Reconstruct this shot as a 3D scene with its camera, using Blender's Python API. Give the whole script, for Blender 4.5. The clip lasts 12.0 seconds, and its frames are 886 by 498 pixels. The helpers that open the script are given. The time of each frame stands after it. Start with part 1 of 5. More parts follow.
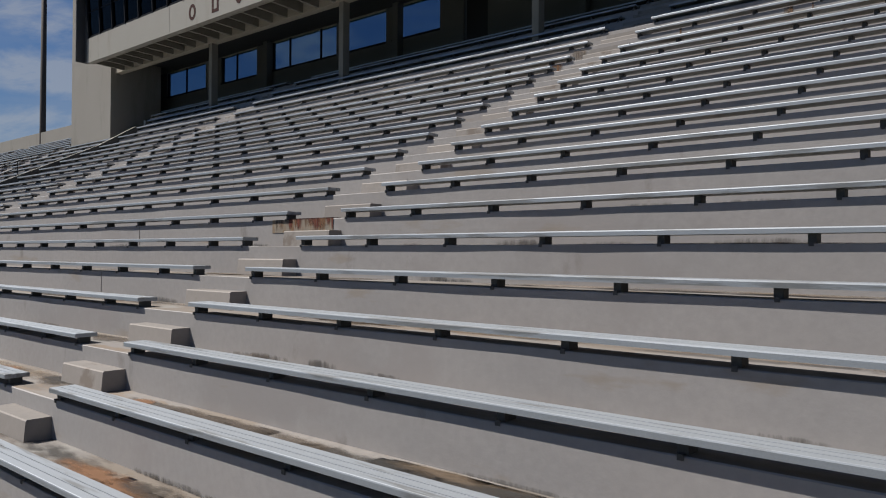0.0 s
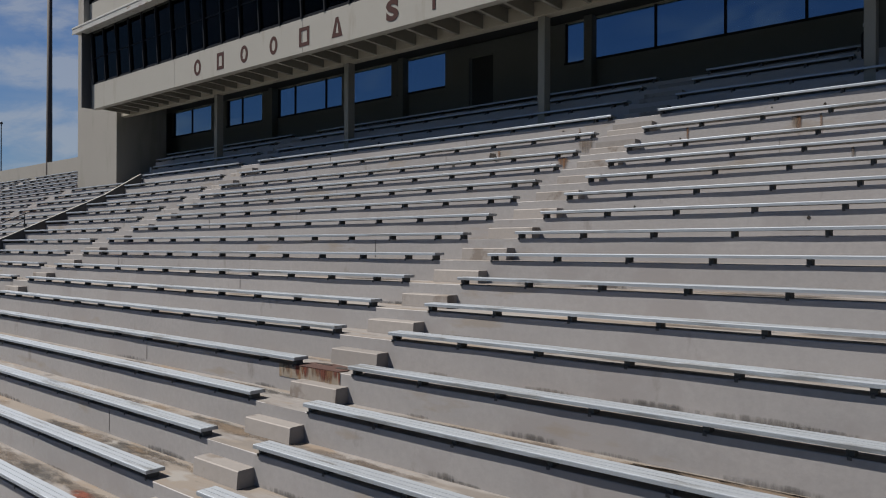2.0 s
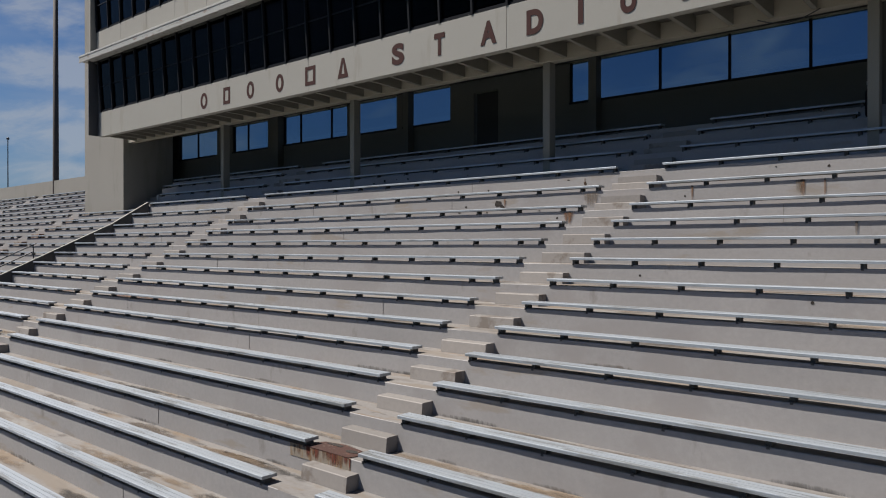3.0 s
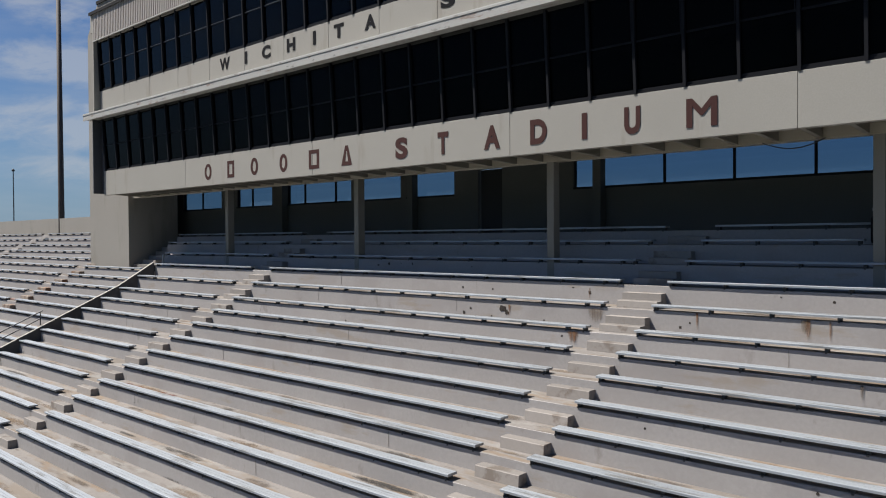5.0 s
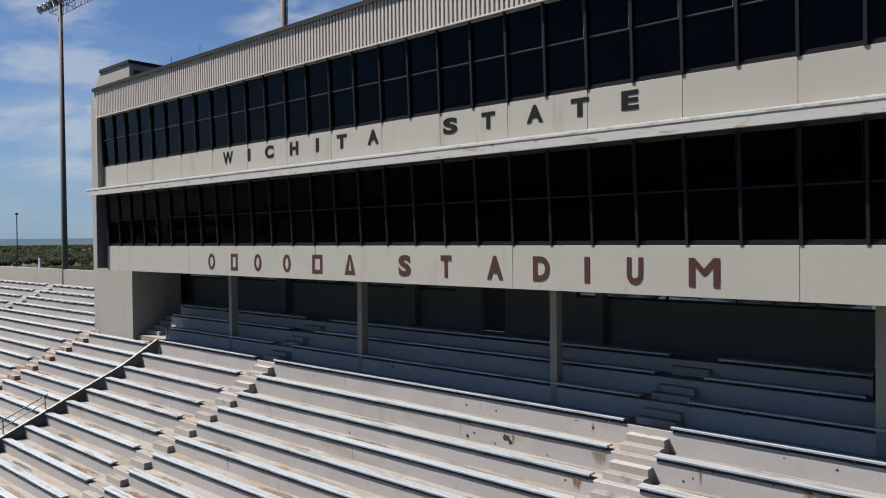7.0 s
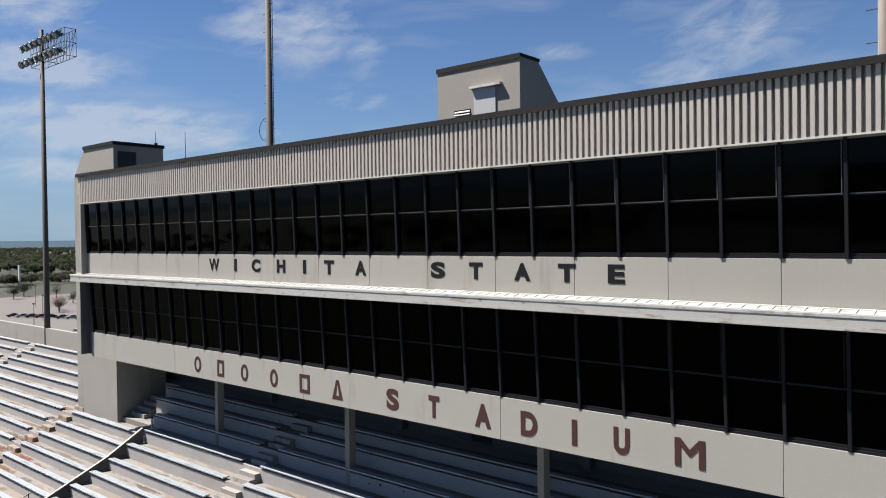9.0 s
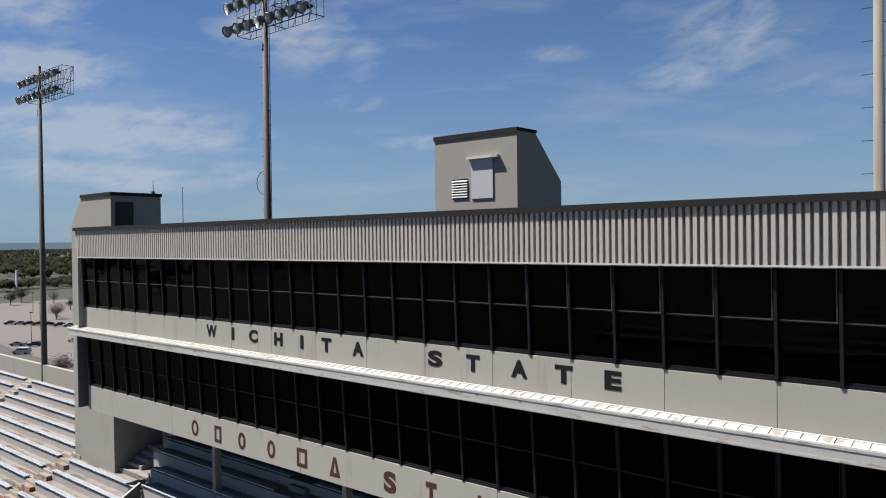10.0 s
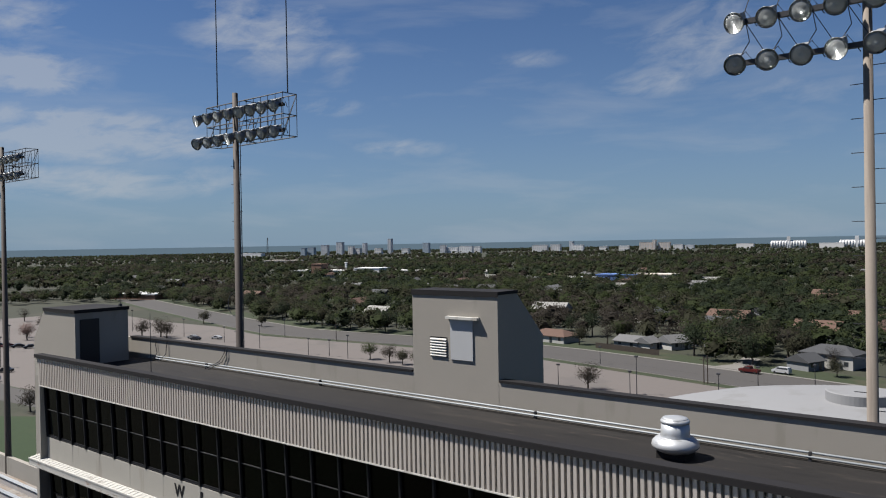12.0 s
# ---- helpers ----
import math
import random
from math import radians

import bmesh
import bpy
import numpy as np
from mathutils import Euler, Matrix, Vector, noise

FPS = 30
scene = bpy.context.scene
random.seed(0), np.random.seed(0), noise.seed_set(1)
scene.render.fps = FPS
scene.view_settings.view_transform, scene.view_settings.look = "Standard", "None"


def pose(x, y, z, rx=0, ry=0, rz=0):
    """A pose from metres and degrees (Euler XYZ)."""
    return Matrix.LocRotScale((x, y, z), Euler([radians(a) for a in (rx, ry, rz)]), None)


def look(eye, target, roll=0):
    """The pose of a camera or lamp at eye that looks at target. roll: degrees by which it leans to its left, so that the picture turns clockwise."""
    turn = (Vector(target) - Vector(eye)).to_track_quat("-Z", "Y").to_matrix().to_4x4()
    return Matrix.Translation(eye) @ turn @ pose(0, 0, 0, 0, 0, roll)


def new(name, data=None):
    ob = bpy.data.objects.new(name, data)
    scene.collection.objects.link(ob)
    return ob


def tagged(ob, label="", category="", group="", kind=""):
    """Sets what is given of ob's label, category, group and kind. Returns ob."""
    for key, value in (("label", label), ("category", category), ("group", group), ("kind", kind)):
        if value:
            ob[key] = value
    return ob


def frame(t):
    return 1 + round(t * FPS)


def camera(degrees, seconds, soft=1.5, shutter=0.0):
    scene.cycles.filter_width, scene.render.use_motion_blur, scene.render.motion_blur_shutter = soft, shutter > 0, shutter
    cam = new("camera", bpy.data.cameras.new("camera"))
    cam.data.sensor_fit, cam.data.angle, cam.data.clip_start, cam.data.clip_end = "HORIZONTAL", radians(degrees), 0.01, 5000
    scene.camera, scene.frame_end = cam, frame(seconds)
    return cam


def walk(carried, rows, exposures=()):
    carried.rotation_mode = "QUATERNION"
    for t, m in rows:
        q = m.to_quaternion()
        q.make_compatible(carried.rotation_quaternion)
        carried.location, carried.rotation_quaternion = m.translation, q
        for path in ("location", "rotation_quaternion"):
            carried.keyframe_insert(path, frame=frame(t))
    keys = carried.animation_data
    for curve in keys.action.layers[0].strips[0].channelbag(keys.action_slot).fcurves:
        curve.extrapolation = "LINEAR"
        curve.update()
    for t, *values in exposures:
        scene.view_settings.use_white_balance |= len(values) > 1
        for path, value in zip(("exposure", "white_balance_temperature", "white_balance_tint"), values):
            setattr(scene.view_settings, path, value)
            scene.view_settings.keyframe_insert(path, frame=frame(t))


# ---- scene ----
cam = camera(62.0, 12.0, 1.1)
PATH = [
    (0, (1.474, -0.473, 9.901), (0.184, 1.056, 9.918), 0.4),
    (0.5, (1.44, -0.427, 10.306), (0.147, 1.099, 10.321), 0.4),
    (1, (1.421, -0.41, 10.795), (0.125, 1.113, 10.807), 0.4),
    (1.5, (1.435, -0.433, 11.409), (0.137, 1.089, 11.416), 0.4),
    (2, (1.451, -0.487, 12.041), (0.15, 1.032, 12.043), 0.2),
    (2.5, (1.465, -0.565, 12.644), (0.16, 0.951, 12.642), 0.1),
    (3, (1.499, -0.636, 13.272), (0.19, 0.876, 13.266), 0.0),
    (5, (1.506, -0.616, 16.058), (0.187, 0.887, 16.029), -0.4),
    (5.5, (1.461, -0.569, 16.782), (0.138, 0.931, 16.75), -0.5),
    (6, (1.447, -0.602, 17.556), (0.124, 0.897, 17.524), -0.6),
    (6.5, (1.496, -0.602, 18.418), (0.171, 0.896, 18.385), -0.7),
    (7, (1.519, -0.632, 19.261), (0.196, 0.867, 19.231), -0.6),
    (9, (1.507, -0.692, 22.899), (0.216, 0.835, 22.871), -0.7),
    (9.5, (1.531, -0.652, 23.966), (0.243, 0.878, 23.94), -0.7),
    (10, (1.541, -0.658, 25.125), (0.254, 0.873, 25.101), -0.7),
    (10.5, (1.561, -0.732, 26.365), (0.275, 0.8, 26.342), -0.8),
    (11, (1.514, -0.66, 27.594), (0.231, 0.875, 27.577), -0.7),
    (11.5, (1.326, -0.47, 28.842), (0.065, 1.082, 28.825), -0.8),
    (12, (1.021, 0.072, 30.04), (-0.219, 1.64, 30.028), -1.0),
]
walk(cam, [(t, look(eye, target, roll)) for t, eye, target, roll in PATH],
     exposures=[(0.0, 0.62), (2.5, 0.70), (5.0, 0.98), (7.0, 1.25), (9.0, 1.42), (9.5, 1.34), (10.5, 1.09), (12.0, 0.95)])

# ---- world, sun ----
SUN = Vector((-0.55, -0.31, 1.0)).normalized()
world = bpy.data.worlds.new("world")
scene.world = world
world.use_nodes = True
wn, wl = world.node_tree.nodes, world.node_tree.links
wn.clear()
sky = wn.new("ShaderNodeTexSky")
sky.sky_type = "NISHITA"
sky.sun_disc = False
sky.sun_elevation = math.asin(SUN.z)
sky.sun_rotation = math.atan2(SUN.x, SUN.y)
sky.air_density, sky.dust_density, sky.ozone_density = 0.9, 0.0, 2.0
w_bg, w_out = wn.new("ShaderNodeBackground"), wn.new("ShaderNodeOutputWorld")
w_bg.inputs["Strength"].default_value = 0.05
# thin cloud: faint streaks all over, and denser wisps where they hang (azimuth, elevation, half-width, half-height, density)
WISPS = [(-0.90, 0.275, 0.13, 0.07, 0.6), (-0.81, 0.25, 0.05, 0.05, 0.4), (-1.19, 0.21, 0.12, 0.04, 0.75), (-1.20, 0.275, 0.09, 0.04, 0.65), (-1.13, 0.14, 0.25, 0.05, 0.75), (-1.12, 0.085, 0.24, 0.03, 0.65), (-1.0, 0.10, 0.14, 0.012, 0.35),
         (-0.723, 0.131, 0.08, 0.016, 0.55), (-0.82, 0.185, 0.06, 0.016, 0.45), (-0.322, 0.25, 0.12, 0.075, 0.5), (-0.385, 0.205, 0.08, 0.026, 0.55), (-0.546, 0.242, 0.06, 0.016, 0.38), (-0.23, 0.18, 0.13, 0.03, 0.3)]


def w_calc(op, *values):
    node = wn.new("ShaderNodeMath")
    node.operation = op
    for i, v in enumerate(values):
        if isinstance(v, (int, float)):
            node.inputs[i].default_value = v
        else:
            wl.new(v, node.inputs[i])
    return node.outputs["Value"]


w_tc, w_dir = wn.new("ShaderNodeTexCoord"), wn.new("ShaderNodeSeparateXYZ")
wl.new(w_tc.outputs["Generated"], w_dir.inputs["Vector"])
w_az = w_calc("ARCTAN2", w_dir.outputs["X"], w_dir.outputs["Y"])
w_el = w_calc("ARCSINE", w_dir.outputs["Z"])
w_dens = None
for az, el, wide, high, dens in WISPS:
    du = w_calc("DIVIDE", w_calc("SUBTRACT", w_az, az), wide)
    dv = w_calc("DIVIDE", w_calc("SUBTRACT", w_el, el), high)
    fall = w_calc("MAXIMUM", w_calc("SUBTRACT", 1.0, w_calc("ADD", w_calc("MULTIPLY", du, du), w_calc("MULTIPLY", dv, dv))), 0.0)
    fall = w_calc("MULTIPLY", fall, dens)
    w_dens = fall if w_dens is None else w_calc("MAXIMUM", w_dens, fall)


def w_noise(scale, u_stretch, v_stretch, shear, detail, rough, warp):
    place, tex = wn.new("ShaderNodeCombineXYZ"), wn.new("ShaderNodeTexNoise")
    wl.new(w_calc("MULTIPLY", w_calc("ADD", w_az, w_calc("MULTIPLY", w_el, shear)), u_stretch), place.inputs["X"])
    wl.new(w_calc("MULTIPLY", w_el, v_stretch), place.inputs["Y"])
    wl.new(place.outputs["Vector"], tex.inputs["Vector"])
    tex.inputs["Scale"].default_value, tex.inputs["Detail"].default_value = scale, detail
    tex.inputs["Roughness"].default_value, tex.inputs["Distortion"].default_value = rough, warp
    return tex.outputs["Fac"]


w_fine = w_noise(16.0, 1.0, 2.2, -0.9, 9.0, 0.6, 0.35)
w_broad = w_noise(4.0, 1.0, 5.0, 0.3, 6.0, 0.55, 0.3)
w_wisp = w_calc("MINIMUM", w_calc("MAXIMUM", w_calc("MULTIPLY", w_calc("ADD", w_dens, w_calc("MULTIPLY", w_calc("SUBTRACT", w_fine, 0.56), 2.2)), w_calc("MINIMUM", w_calc("MULTIPLY", w_dens, 1.5), 0.85)), 0.0), 0.5)
w_veil = w_calc("MINIMUM", w_calc("MAXIMUM", w_calc("MULTIPLY", w_calc("SUBTRACT", w_broad, 0.5), 1.0), 0.0), 0.16)
w_mix = wn.new("ShaderNodeMix")
w_mix.data_type = "RGBA"
w_mix.inputs["B"].default_value = (4.9, 5.15, 5.5, 1)
wl.new(w_calc("MAXIMUM", w_wisp, w_veil), w_mix.inputs["Factor"])
w_tint = wn.new("ShaderNodeMix")
w_tint.data_type, w_tint.blend_type = "RGBA", "MULTIPLY"
w_tint.inputs["Factor"].default_value = 1.0
w_tint.inputs["B"].default_value = (0.39, 0.535, 0.745, 1)
wl.new(sky.outputs["Color"], w_tint.inputs["A"])
# pale band of air towards the horizon
w_abs, w_inv, w_pow = wn.new("ShaderNodeMath"), wn.new("ShaderNodeMath"), wn.new("ShaderNodeMath")
w_abs.operation, w_inv.operation, w_pow.operation = "ABSOLUTE", "SUBTRACT", "POWER"
w_inv.inputs[0].default_value, w_pow.inputs[1].default_value = 1.0, 6.0
w_air = wn.new("ShaderNodeMix")
w_air.data_type = "RGBA"
w_air.inputs["B"].default_value = (2.2, 3.15, 4.15, 1)
wl.new(w_dir.outputs["Z"], w_abs.inputs[0])
wl.new(w_abs.outputs["Value"], w_inv.inputs[1])
wl.new(w_inv.outputs["Value"], w_pow.inputs[0])
wl.new(w_pow.outputs["Value"], w_air.inputs["Factor"])
wl.new(w_tint.outputs["Result"], w_air.inputs["A"])
wl.new(w_air.outputs["Result"], w_mix.inputs["A"])
wl.new(w_mix.outputs["Result"], w_bg.inputs["Color"])
wl.new(w_bg.outputs["Background"], w_out.inputs["Surface"])

sun_data = bpy.data.lights.new("sun", "SUN")
sun_data.energy, sun_data.angle, sun_data.color = 5.0, radians(0.55), (1.0, 0.96, 0.905)
sun_ob = new("sun", sun_data)
sun_ob.matrix_world = look(SUN * 200, (0, 0, 0))


# ---- materials ----
def material(name, base, rough=0.8, metal=0.0, spots=(), grain=0.12, grain_size=40.0, bump=0.15, bump_size=60.0,
             vary=0.0, island=False, spec=0.4):
    """Principled surface: base colour, fine grain, spots = (colour, amount 0..1, scale, stretch xyz), per-piece variation."""
    m = bpy.data.materials.new(name)
    m.use_nodes = True
    n, l = m.node_tree.nodes, m.node_tree.links
    b = n["Principled BSDF"]
    b.inputs["Roughness"].default_value = rough
    b.inputs["Metallic"].default_value = metal
    b.inputs["Specular IOR Level"].default_value = spec
    tc = n.new("ShaderNodeNewGeometry")
    pos = tc.outputs["Position"]

    def noise_of(scale, stretch=(1, 1, 1), detail=6.0, shift=0.0):
        mp = n.new("ShaderNodeMapping")
        mp.inputs["Scale"].default_value = stretch
        mp.inputs["Location"].default_value = (shift, shift * 0.7, shift * 0.3)
        l.new(pos, mp.inputs["Vector"])
        t = n.new("ShaderNodeTexNoise")
        t.inputs["Scale"].default_value = scale
        t.inputs["Detail"].default_value = detail
        t.inputs["Roughness"].default_value = 0.6
        l.new(mp.outputs["Vector"], t.inputs["Vector"])
        return t.outputs["Fac"]

    def mixed(a, bcol, fac, blend="MIX"):
        mx = n.new("ShaderNodeMix")
        mx.data_type, mx.blend_type = "RGBA", blend
        for sock, val in (("A", a), ("B", bcol), ("Factor", fac)):
            if isinstance(val, tuple):
                mx.inputs[sock].default_value = (*val, 1)
            elif isinstance(val, float):
                mx.inputs[sock].default_value = val
            else:
                l.new(val, mx.inputs[sock])
        return mx.outputs["Result"]

    def ramped(fac, lo, hi, top=1.0):
        r = n.new("ShaderNodeMapRange")
        r.inputs["From Min"].default_value, r.inputs["From Max"].default_value = lo, hi
        r.inputs["To Max"].default_value = top
        l.new(fac, r.inputs["Value"])
        return r.outputs["Result"]

    fine = noise_of(grain_size, detail=4.0)
    broad = noise_of(0.6, detail=5.0, shift=7.0)
    lo = tuple(max(0.0, c * (1 - grain)) for c in base)
    hi = tuple(min(1.0, c * (1 + grain)) for c in base)
    col = mixed(lo, hi, ramped(fine, 0.3, 0.7))
    col = mixed(col, tuple(c * (1 - 1.3 * grain) for c in base), ramped(broad, 0.42, 0.75, 0.6))
    for i, (colour, amount, scale, stretch) in enumerate(spots):
        f = noise_of(scale, stretch, detail=7.0, shift=3.0 + 11 * i)
        edge = 0.63 - 0.2 * amount
        col = mixed(col, colour, ramped(f, edge, edge + 0.065, 0.6 + 0.4 * amount))
    if vary:
        src = n.new("ShaderNodeNewGeometry").outputs["Random Per Island"] if island else n.new("ShaderNodeObjectInfo").outputs["Random"]
        hsv = n.new("ShaderNodeHueSaturation")
        v = n.new("ShaderNodeMapRange")
        v.inputs["To Min"].default_value, v.inputs["To Max"].default_value = 1 - vary, 1 + vary
        l.new(src, v.inputs["Value"])
        l.new(v.outputs["Result"], hsv.inputs["Value"])
        l.new(col, hsv.inputs["Color"])
        col = hsv.outputs["Color"]
    l.new(col, b.inputs["Base Color"])
    if bump:
        bn = n.new("ShaderNodeBump")
        bn.inputs["Strength"].default_value = bump
        bn.inputs["Distance"].default_value = 0.02
        l.new(noise_of(bump_size, detail=5.0, shift=2.0), bn.inputs["Height"])
        l.new(bn.outputs["Normal"], b.inputs["Normal"])
    return m


def glass_material(name, tint, rough=0.02, ior=1.45):
    m = bpy.data.materials.new(name)
    m.use_nodes = True
    b = m.node_tree.nodes["Principled BSDF"]
    b.inputs["Base Color"].default_value = (*tint, 1)
    b.inputs["Roughness"].default_value = rough
    b.inputs["Transmission Weight"].default_value = 1.0
    b.inputs["IOR"].default_value = ior
    return m


RUST = (0.052, 0.021, 0.014)
M_CONCRETE = material("weathered_concrete", (0.302, 0.285, 0.274), 0.9, grain=0.06, grain_size=14, bump=0.06, bump_size=25, spots=[((0.275, 0.255, 0.244), 0.45, 0.6, (1, 1, 1)), ((0.26, 0.219, 0.177), 0.12, 1.0, (0.5, 1.5, 2.0)), ((0.17, 0.149, 0.135), 0.0, 1.4, (1, 1, 0.5))], vary=0.05)
M_TREAD = material("stained_concrete_treads", (0.175, 0.16, 0.148), 0.92, grain=0.10, grain_size=14, bump=0.10, bump_size=25, spots=[((0.153, 0.127, 0.102), 0.55, 0.75, (0.6, 1.8, 1)), ((0.157, 0.115, 0.0788), 0.42, 1.3, (0.5, 1.8, 1)), ((0.117, 0.102, 0.0886), 0.42, 0.9, (0.45, 2.4, 1)), ((0.203, 0.194, 0.18), 0.3, 1.7, (0.5, 1.5, 1)), ((0.061, 0.0508, 0.0432), 0.12, 2.1, (0.5, 2.0, 1))], vary=0.08)
M_STEP = material("aisle_step_concrete", (0.249, 0.226, 0.206), 0.9, grain=0.06, grain_size=14, bump=0.06, bump_size=25, spots=[((0.142, 0.113, 0.0905), 0.3, 1.6, (1, 1, 1))], vary=0.10)
# step concrete at two thirds of its colour; aisle steps use it on top
M_STEPTOP = material("darker_step_concrete", (0.166, 0.151, 0.138), 0.9, grain=0.06, grain_size=14, bump=0.06, bump_size=25, spots=[((0.0949, 0.0759, 0.0606), 0.3, 1.6, (1, 1, 1))], vary=0.10)
M_RUSTSTEP = material("rust_stained_concrete", (0.203, 0.168, 0.137), 0.9, spots=[((0.178, 0.0861, 0.0407), 0.5, 2.2, (1, 1, 0.5)), (RUST, 0.4, 3.5, (1, 1, 0.4))], vary=0.08)
M_RUST = material("rusted_steel", RUST, 0.85, spots=[((0.197, 0.0738, 0.0328), 0.12, 9.0, (1, 1, 0.3)), ((0.279, 0.221, 0.172), 0.1, 4.0, (2.5, 2.5, 0.25))], grain=0.3)
M_ALU = material("weathered_aluminium", (0.32, 0.342, 0.366), 0.5, 0.45, spots=[((0.18, 0.18, 0.175), 0.4, 2.0, (0.4, 4, 4))], grain=0.06, grain_size=90, bump=0.04, vary=0.05)
M_BRACKET = material("dull_galvanised_steel", (0.08, 0.077, 0.074), 0.7, 0.3, grain=0.15, bump=0.05)
M_PRECAST = material("cream_precast_concrete", (0.285, 0.27, 0.239), 0.85, spots=[((0.239, 0.219, 0.188), 0.25, 0.9, (2.2, 2.2, 0.3))], grain=0.05, bump=0.08, vary=0.025)
M_STUCCO = material("tan_painted_wall", (0.241, 0.223, 0.196), 0.88, spots=[((0.201, 0.185, 0.157), 0.3, 0.6, (1.6, 1.6, 0.3))], grain=0.05, bump=0.12, bump_size=120)
M_CLAD = material("tan_corrugated_metal", (0.363, 0.33, 0.299), 0.5, 0.0, grain=0.04, bump=0.02, vary=0.03)
M_COPING = material("dark_bronze_metal_coping", (0.0162, 0.0153, 0.0162), 0.8, 0.0, grain=0.2, bump=0.05, spec=0.15)
M_MULLION = material("black_anodised_frame", (0.009, 0.0095, 0.012), 0.6, 0.0, grain=0.1, bump=0.0, spec=0.12)
M_LEDGE = material("white_painted_metal_flashing", (0.436, 0.426, 0.397), 0.6, spots=[((0.298, 0.277, 0.244), 0.4, 2.0, (1, 1, 1))], grain=0.04, bump=0.03)
M_LEDGE_TOP = material("cream_ledge_flashing", (0.33, 0.325, 0.305), 0.65, spots=[((0.181, 0.166, 0.147), 0.35, 2.5, (1, 1, 1))], grain=0.06, bump=0.03)
M_LEDGE_FACE = material("grey_ledge_face", (0.344, 0.333, 0.312), 0.7, spots=[((0.245, 0.227, 0.205), 0.3, 1.5, (0.8, 2, 4)), ((0.167, 0.094, 0.0555), 0.15, 2.2, (0.8, 2, 3)), ((0.0555, 0.0501, 0.0445), 0.1, 4.0, (0.8, 2, 2))], grain=0.08)
# dark base colour holds the shade of the hall under the press box
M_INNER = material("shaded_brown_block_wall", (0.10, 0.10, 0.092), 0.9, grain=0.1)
M_COLUMN = material("brown_painted_column", (0.20, 0.185, 0.155), 0.8, grain=0.06)
# soffit tan darkened, so shade between the joists is in the colour
M_SOFFIT = material("shade_darkened_tan_soffit", (0.10, 0.09, 0.075), 0.9, grain=0.08)
M_ROOF = material("dark_roof_membrane", (0.0128, 0.0116, 0.0112), 0.75, spots=[((0.0225, 0.0195, 0.0173), 0.4, 0.5, (0.4, 2, 1)), ((0.00675, 0.006, 0.006), 0.3, 1.4, (0.3, 2, 1)), ((0.0413, 0.0338, 0.0285), 0.1, 2.5, (0.4, 2, 1))], grain=0.2, spec=0.25)
M_DOOR = material("white_metal_door", (0.356, 0.361, 0.366), 0.55, grain=0.02, bump=0.02)
M_DARKDOOR = material("black_door", (0.012, 0.012, 0.013), 0.6, grain=0.1)
M_POLE = material("weathered_brown_steel_pole", (0.06, 0.0488, 0.0432), 0.75, 0.1, spots=[((0.0407, 0.0305, 0.0254), 0.4, 0.8, (3, 3, 0.3))], grain=0.12)
M_POLE_PALE = material("pale_concrete_pole", (0.173, 0.148, 0.125), 0.85, spots=[((0.122, 0.102, 0.0861), 0.35, 0.7, (4, 4, 0.2))], grain=0.08)
M_STEELDARK = material("dark_steel", (0.045, 0.045, 0.05), 0.55, 0.4, grain=0.15, bump=0.03)
M_LAMPSHELL = material("dull_lamp_housing", (0.16, 0.165, 0.17), 0.4, 0.7, grain=0.1, bump=0.02)
M_GLASS_DARK = glass_material("dark_tinted_glass", (0.02, 0.026, 0.04), 0.03, 1.18)
M_GLASS_LOW = glass_material("smoked_glass", (0.012, 0.015, 0.022), 0.03, 1.11)
M_GLASS_BLUE = glass_material("blue_tinted_glass", (0.16, 0.25, 0.35))
M_LAMPGLASS = glass_material("dusty_lamp_lens_glass", (0.55, 0.57, 0.57), 0.25)
M_LAMPGLASS.node_tree.nodes["Principled BSDF"].inputs["Transmission Weight"].default_value = 0.6
M_MAROON = material("faded_maroon_paint", (0.0534, 0.0229, 0.0203), 0.85, grain=0.15, bump=0.02, spec=0.15)
M_BLACKPAINT = material("black_paint", (0.0108, 0.0108, 0.0126), 0.9, grain=0.1, bump=0.02, spec=0.1)
M_GALV = material("bright_galvanised_metal", (0.264, 0.27, 0.275), 0.6, 0.5, grain=0.05, bump=0.02)
M_ASPHALT = material("worn_asphalt_road", (0.0508, 0.0473, 0.0448), 0.9, grain=0.1, grain_size=3, bump=0)
M_LOT = material("pale_worn_parking_asphalt", (0.102, 0.0894, 0.0828), 0.9, spots=[((0.0836, 0.0753, 0.0702), 0.4, 0.05, (1, 1, 1))], grain=0.06, grain_size=2, bump=0)
M_GRASS = material("spring_grass", (0.022, 0.0302, 0.0119), 0.95, spots=[((0.0389, 0.0366, 0.0206), 0.4, 0.06, (1, 1, 1))], grain=0.2, grain_size=3, bump=0)
M_LAWN = material("deep_green_lawn", (0.0153, 0.0295, 0.00813), 0.95, spots=[((0.0203, 0.0305, 0.0102), 0.3, 0.1, (1, 1, 1))], grain=0.15, grain_size=3, bump=0)
M_EARTH = material("suburban_ground", (0.0254, 0.0275, 0.0162), 0.95, spots=[((0.0381, 0.0356, 0.0244), 0.4, 0.02, (1, 1, 1))], grain=0.2, grain_size=0.5, bump=0)
M_KERB = material("pale_kerb_concrete", (0.132, 0.125, 0.115), 0.9, grain=0.08, bump=0)
M_WHITEROOF = material("white_roof_membrane", (0.173, 0.175, 0.18), 0.8, spots=[((0.148, 0.148, 0.148), 0.3, 0.15, (1, 1, 1))], grain=0.03, bump=0)


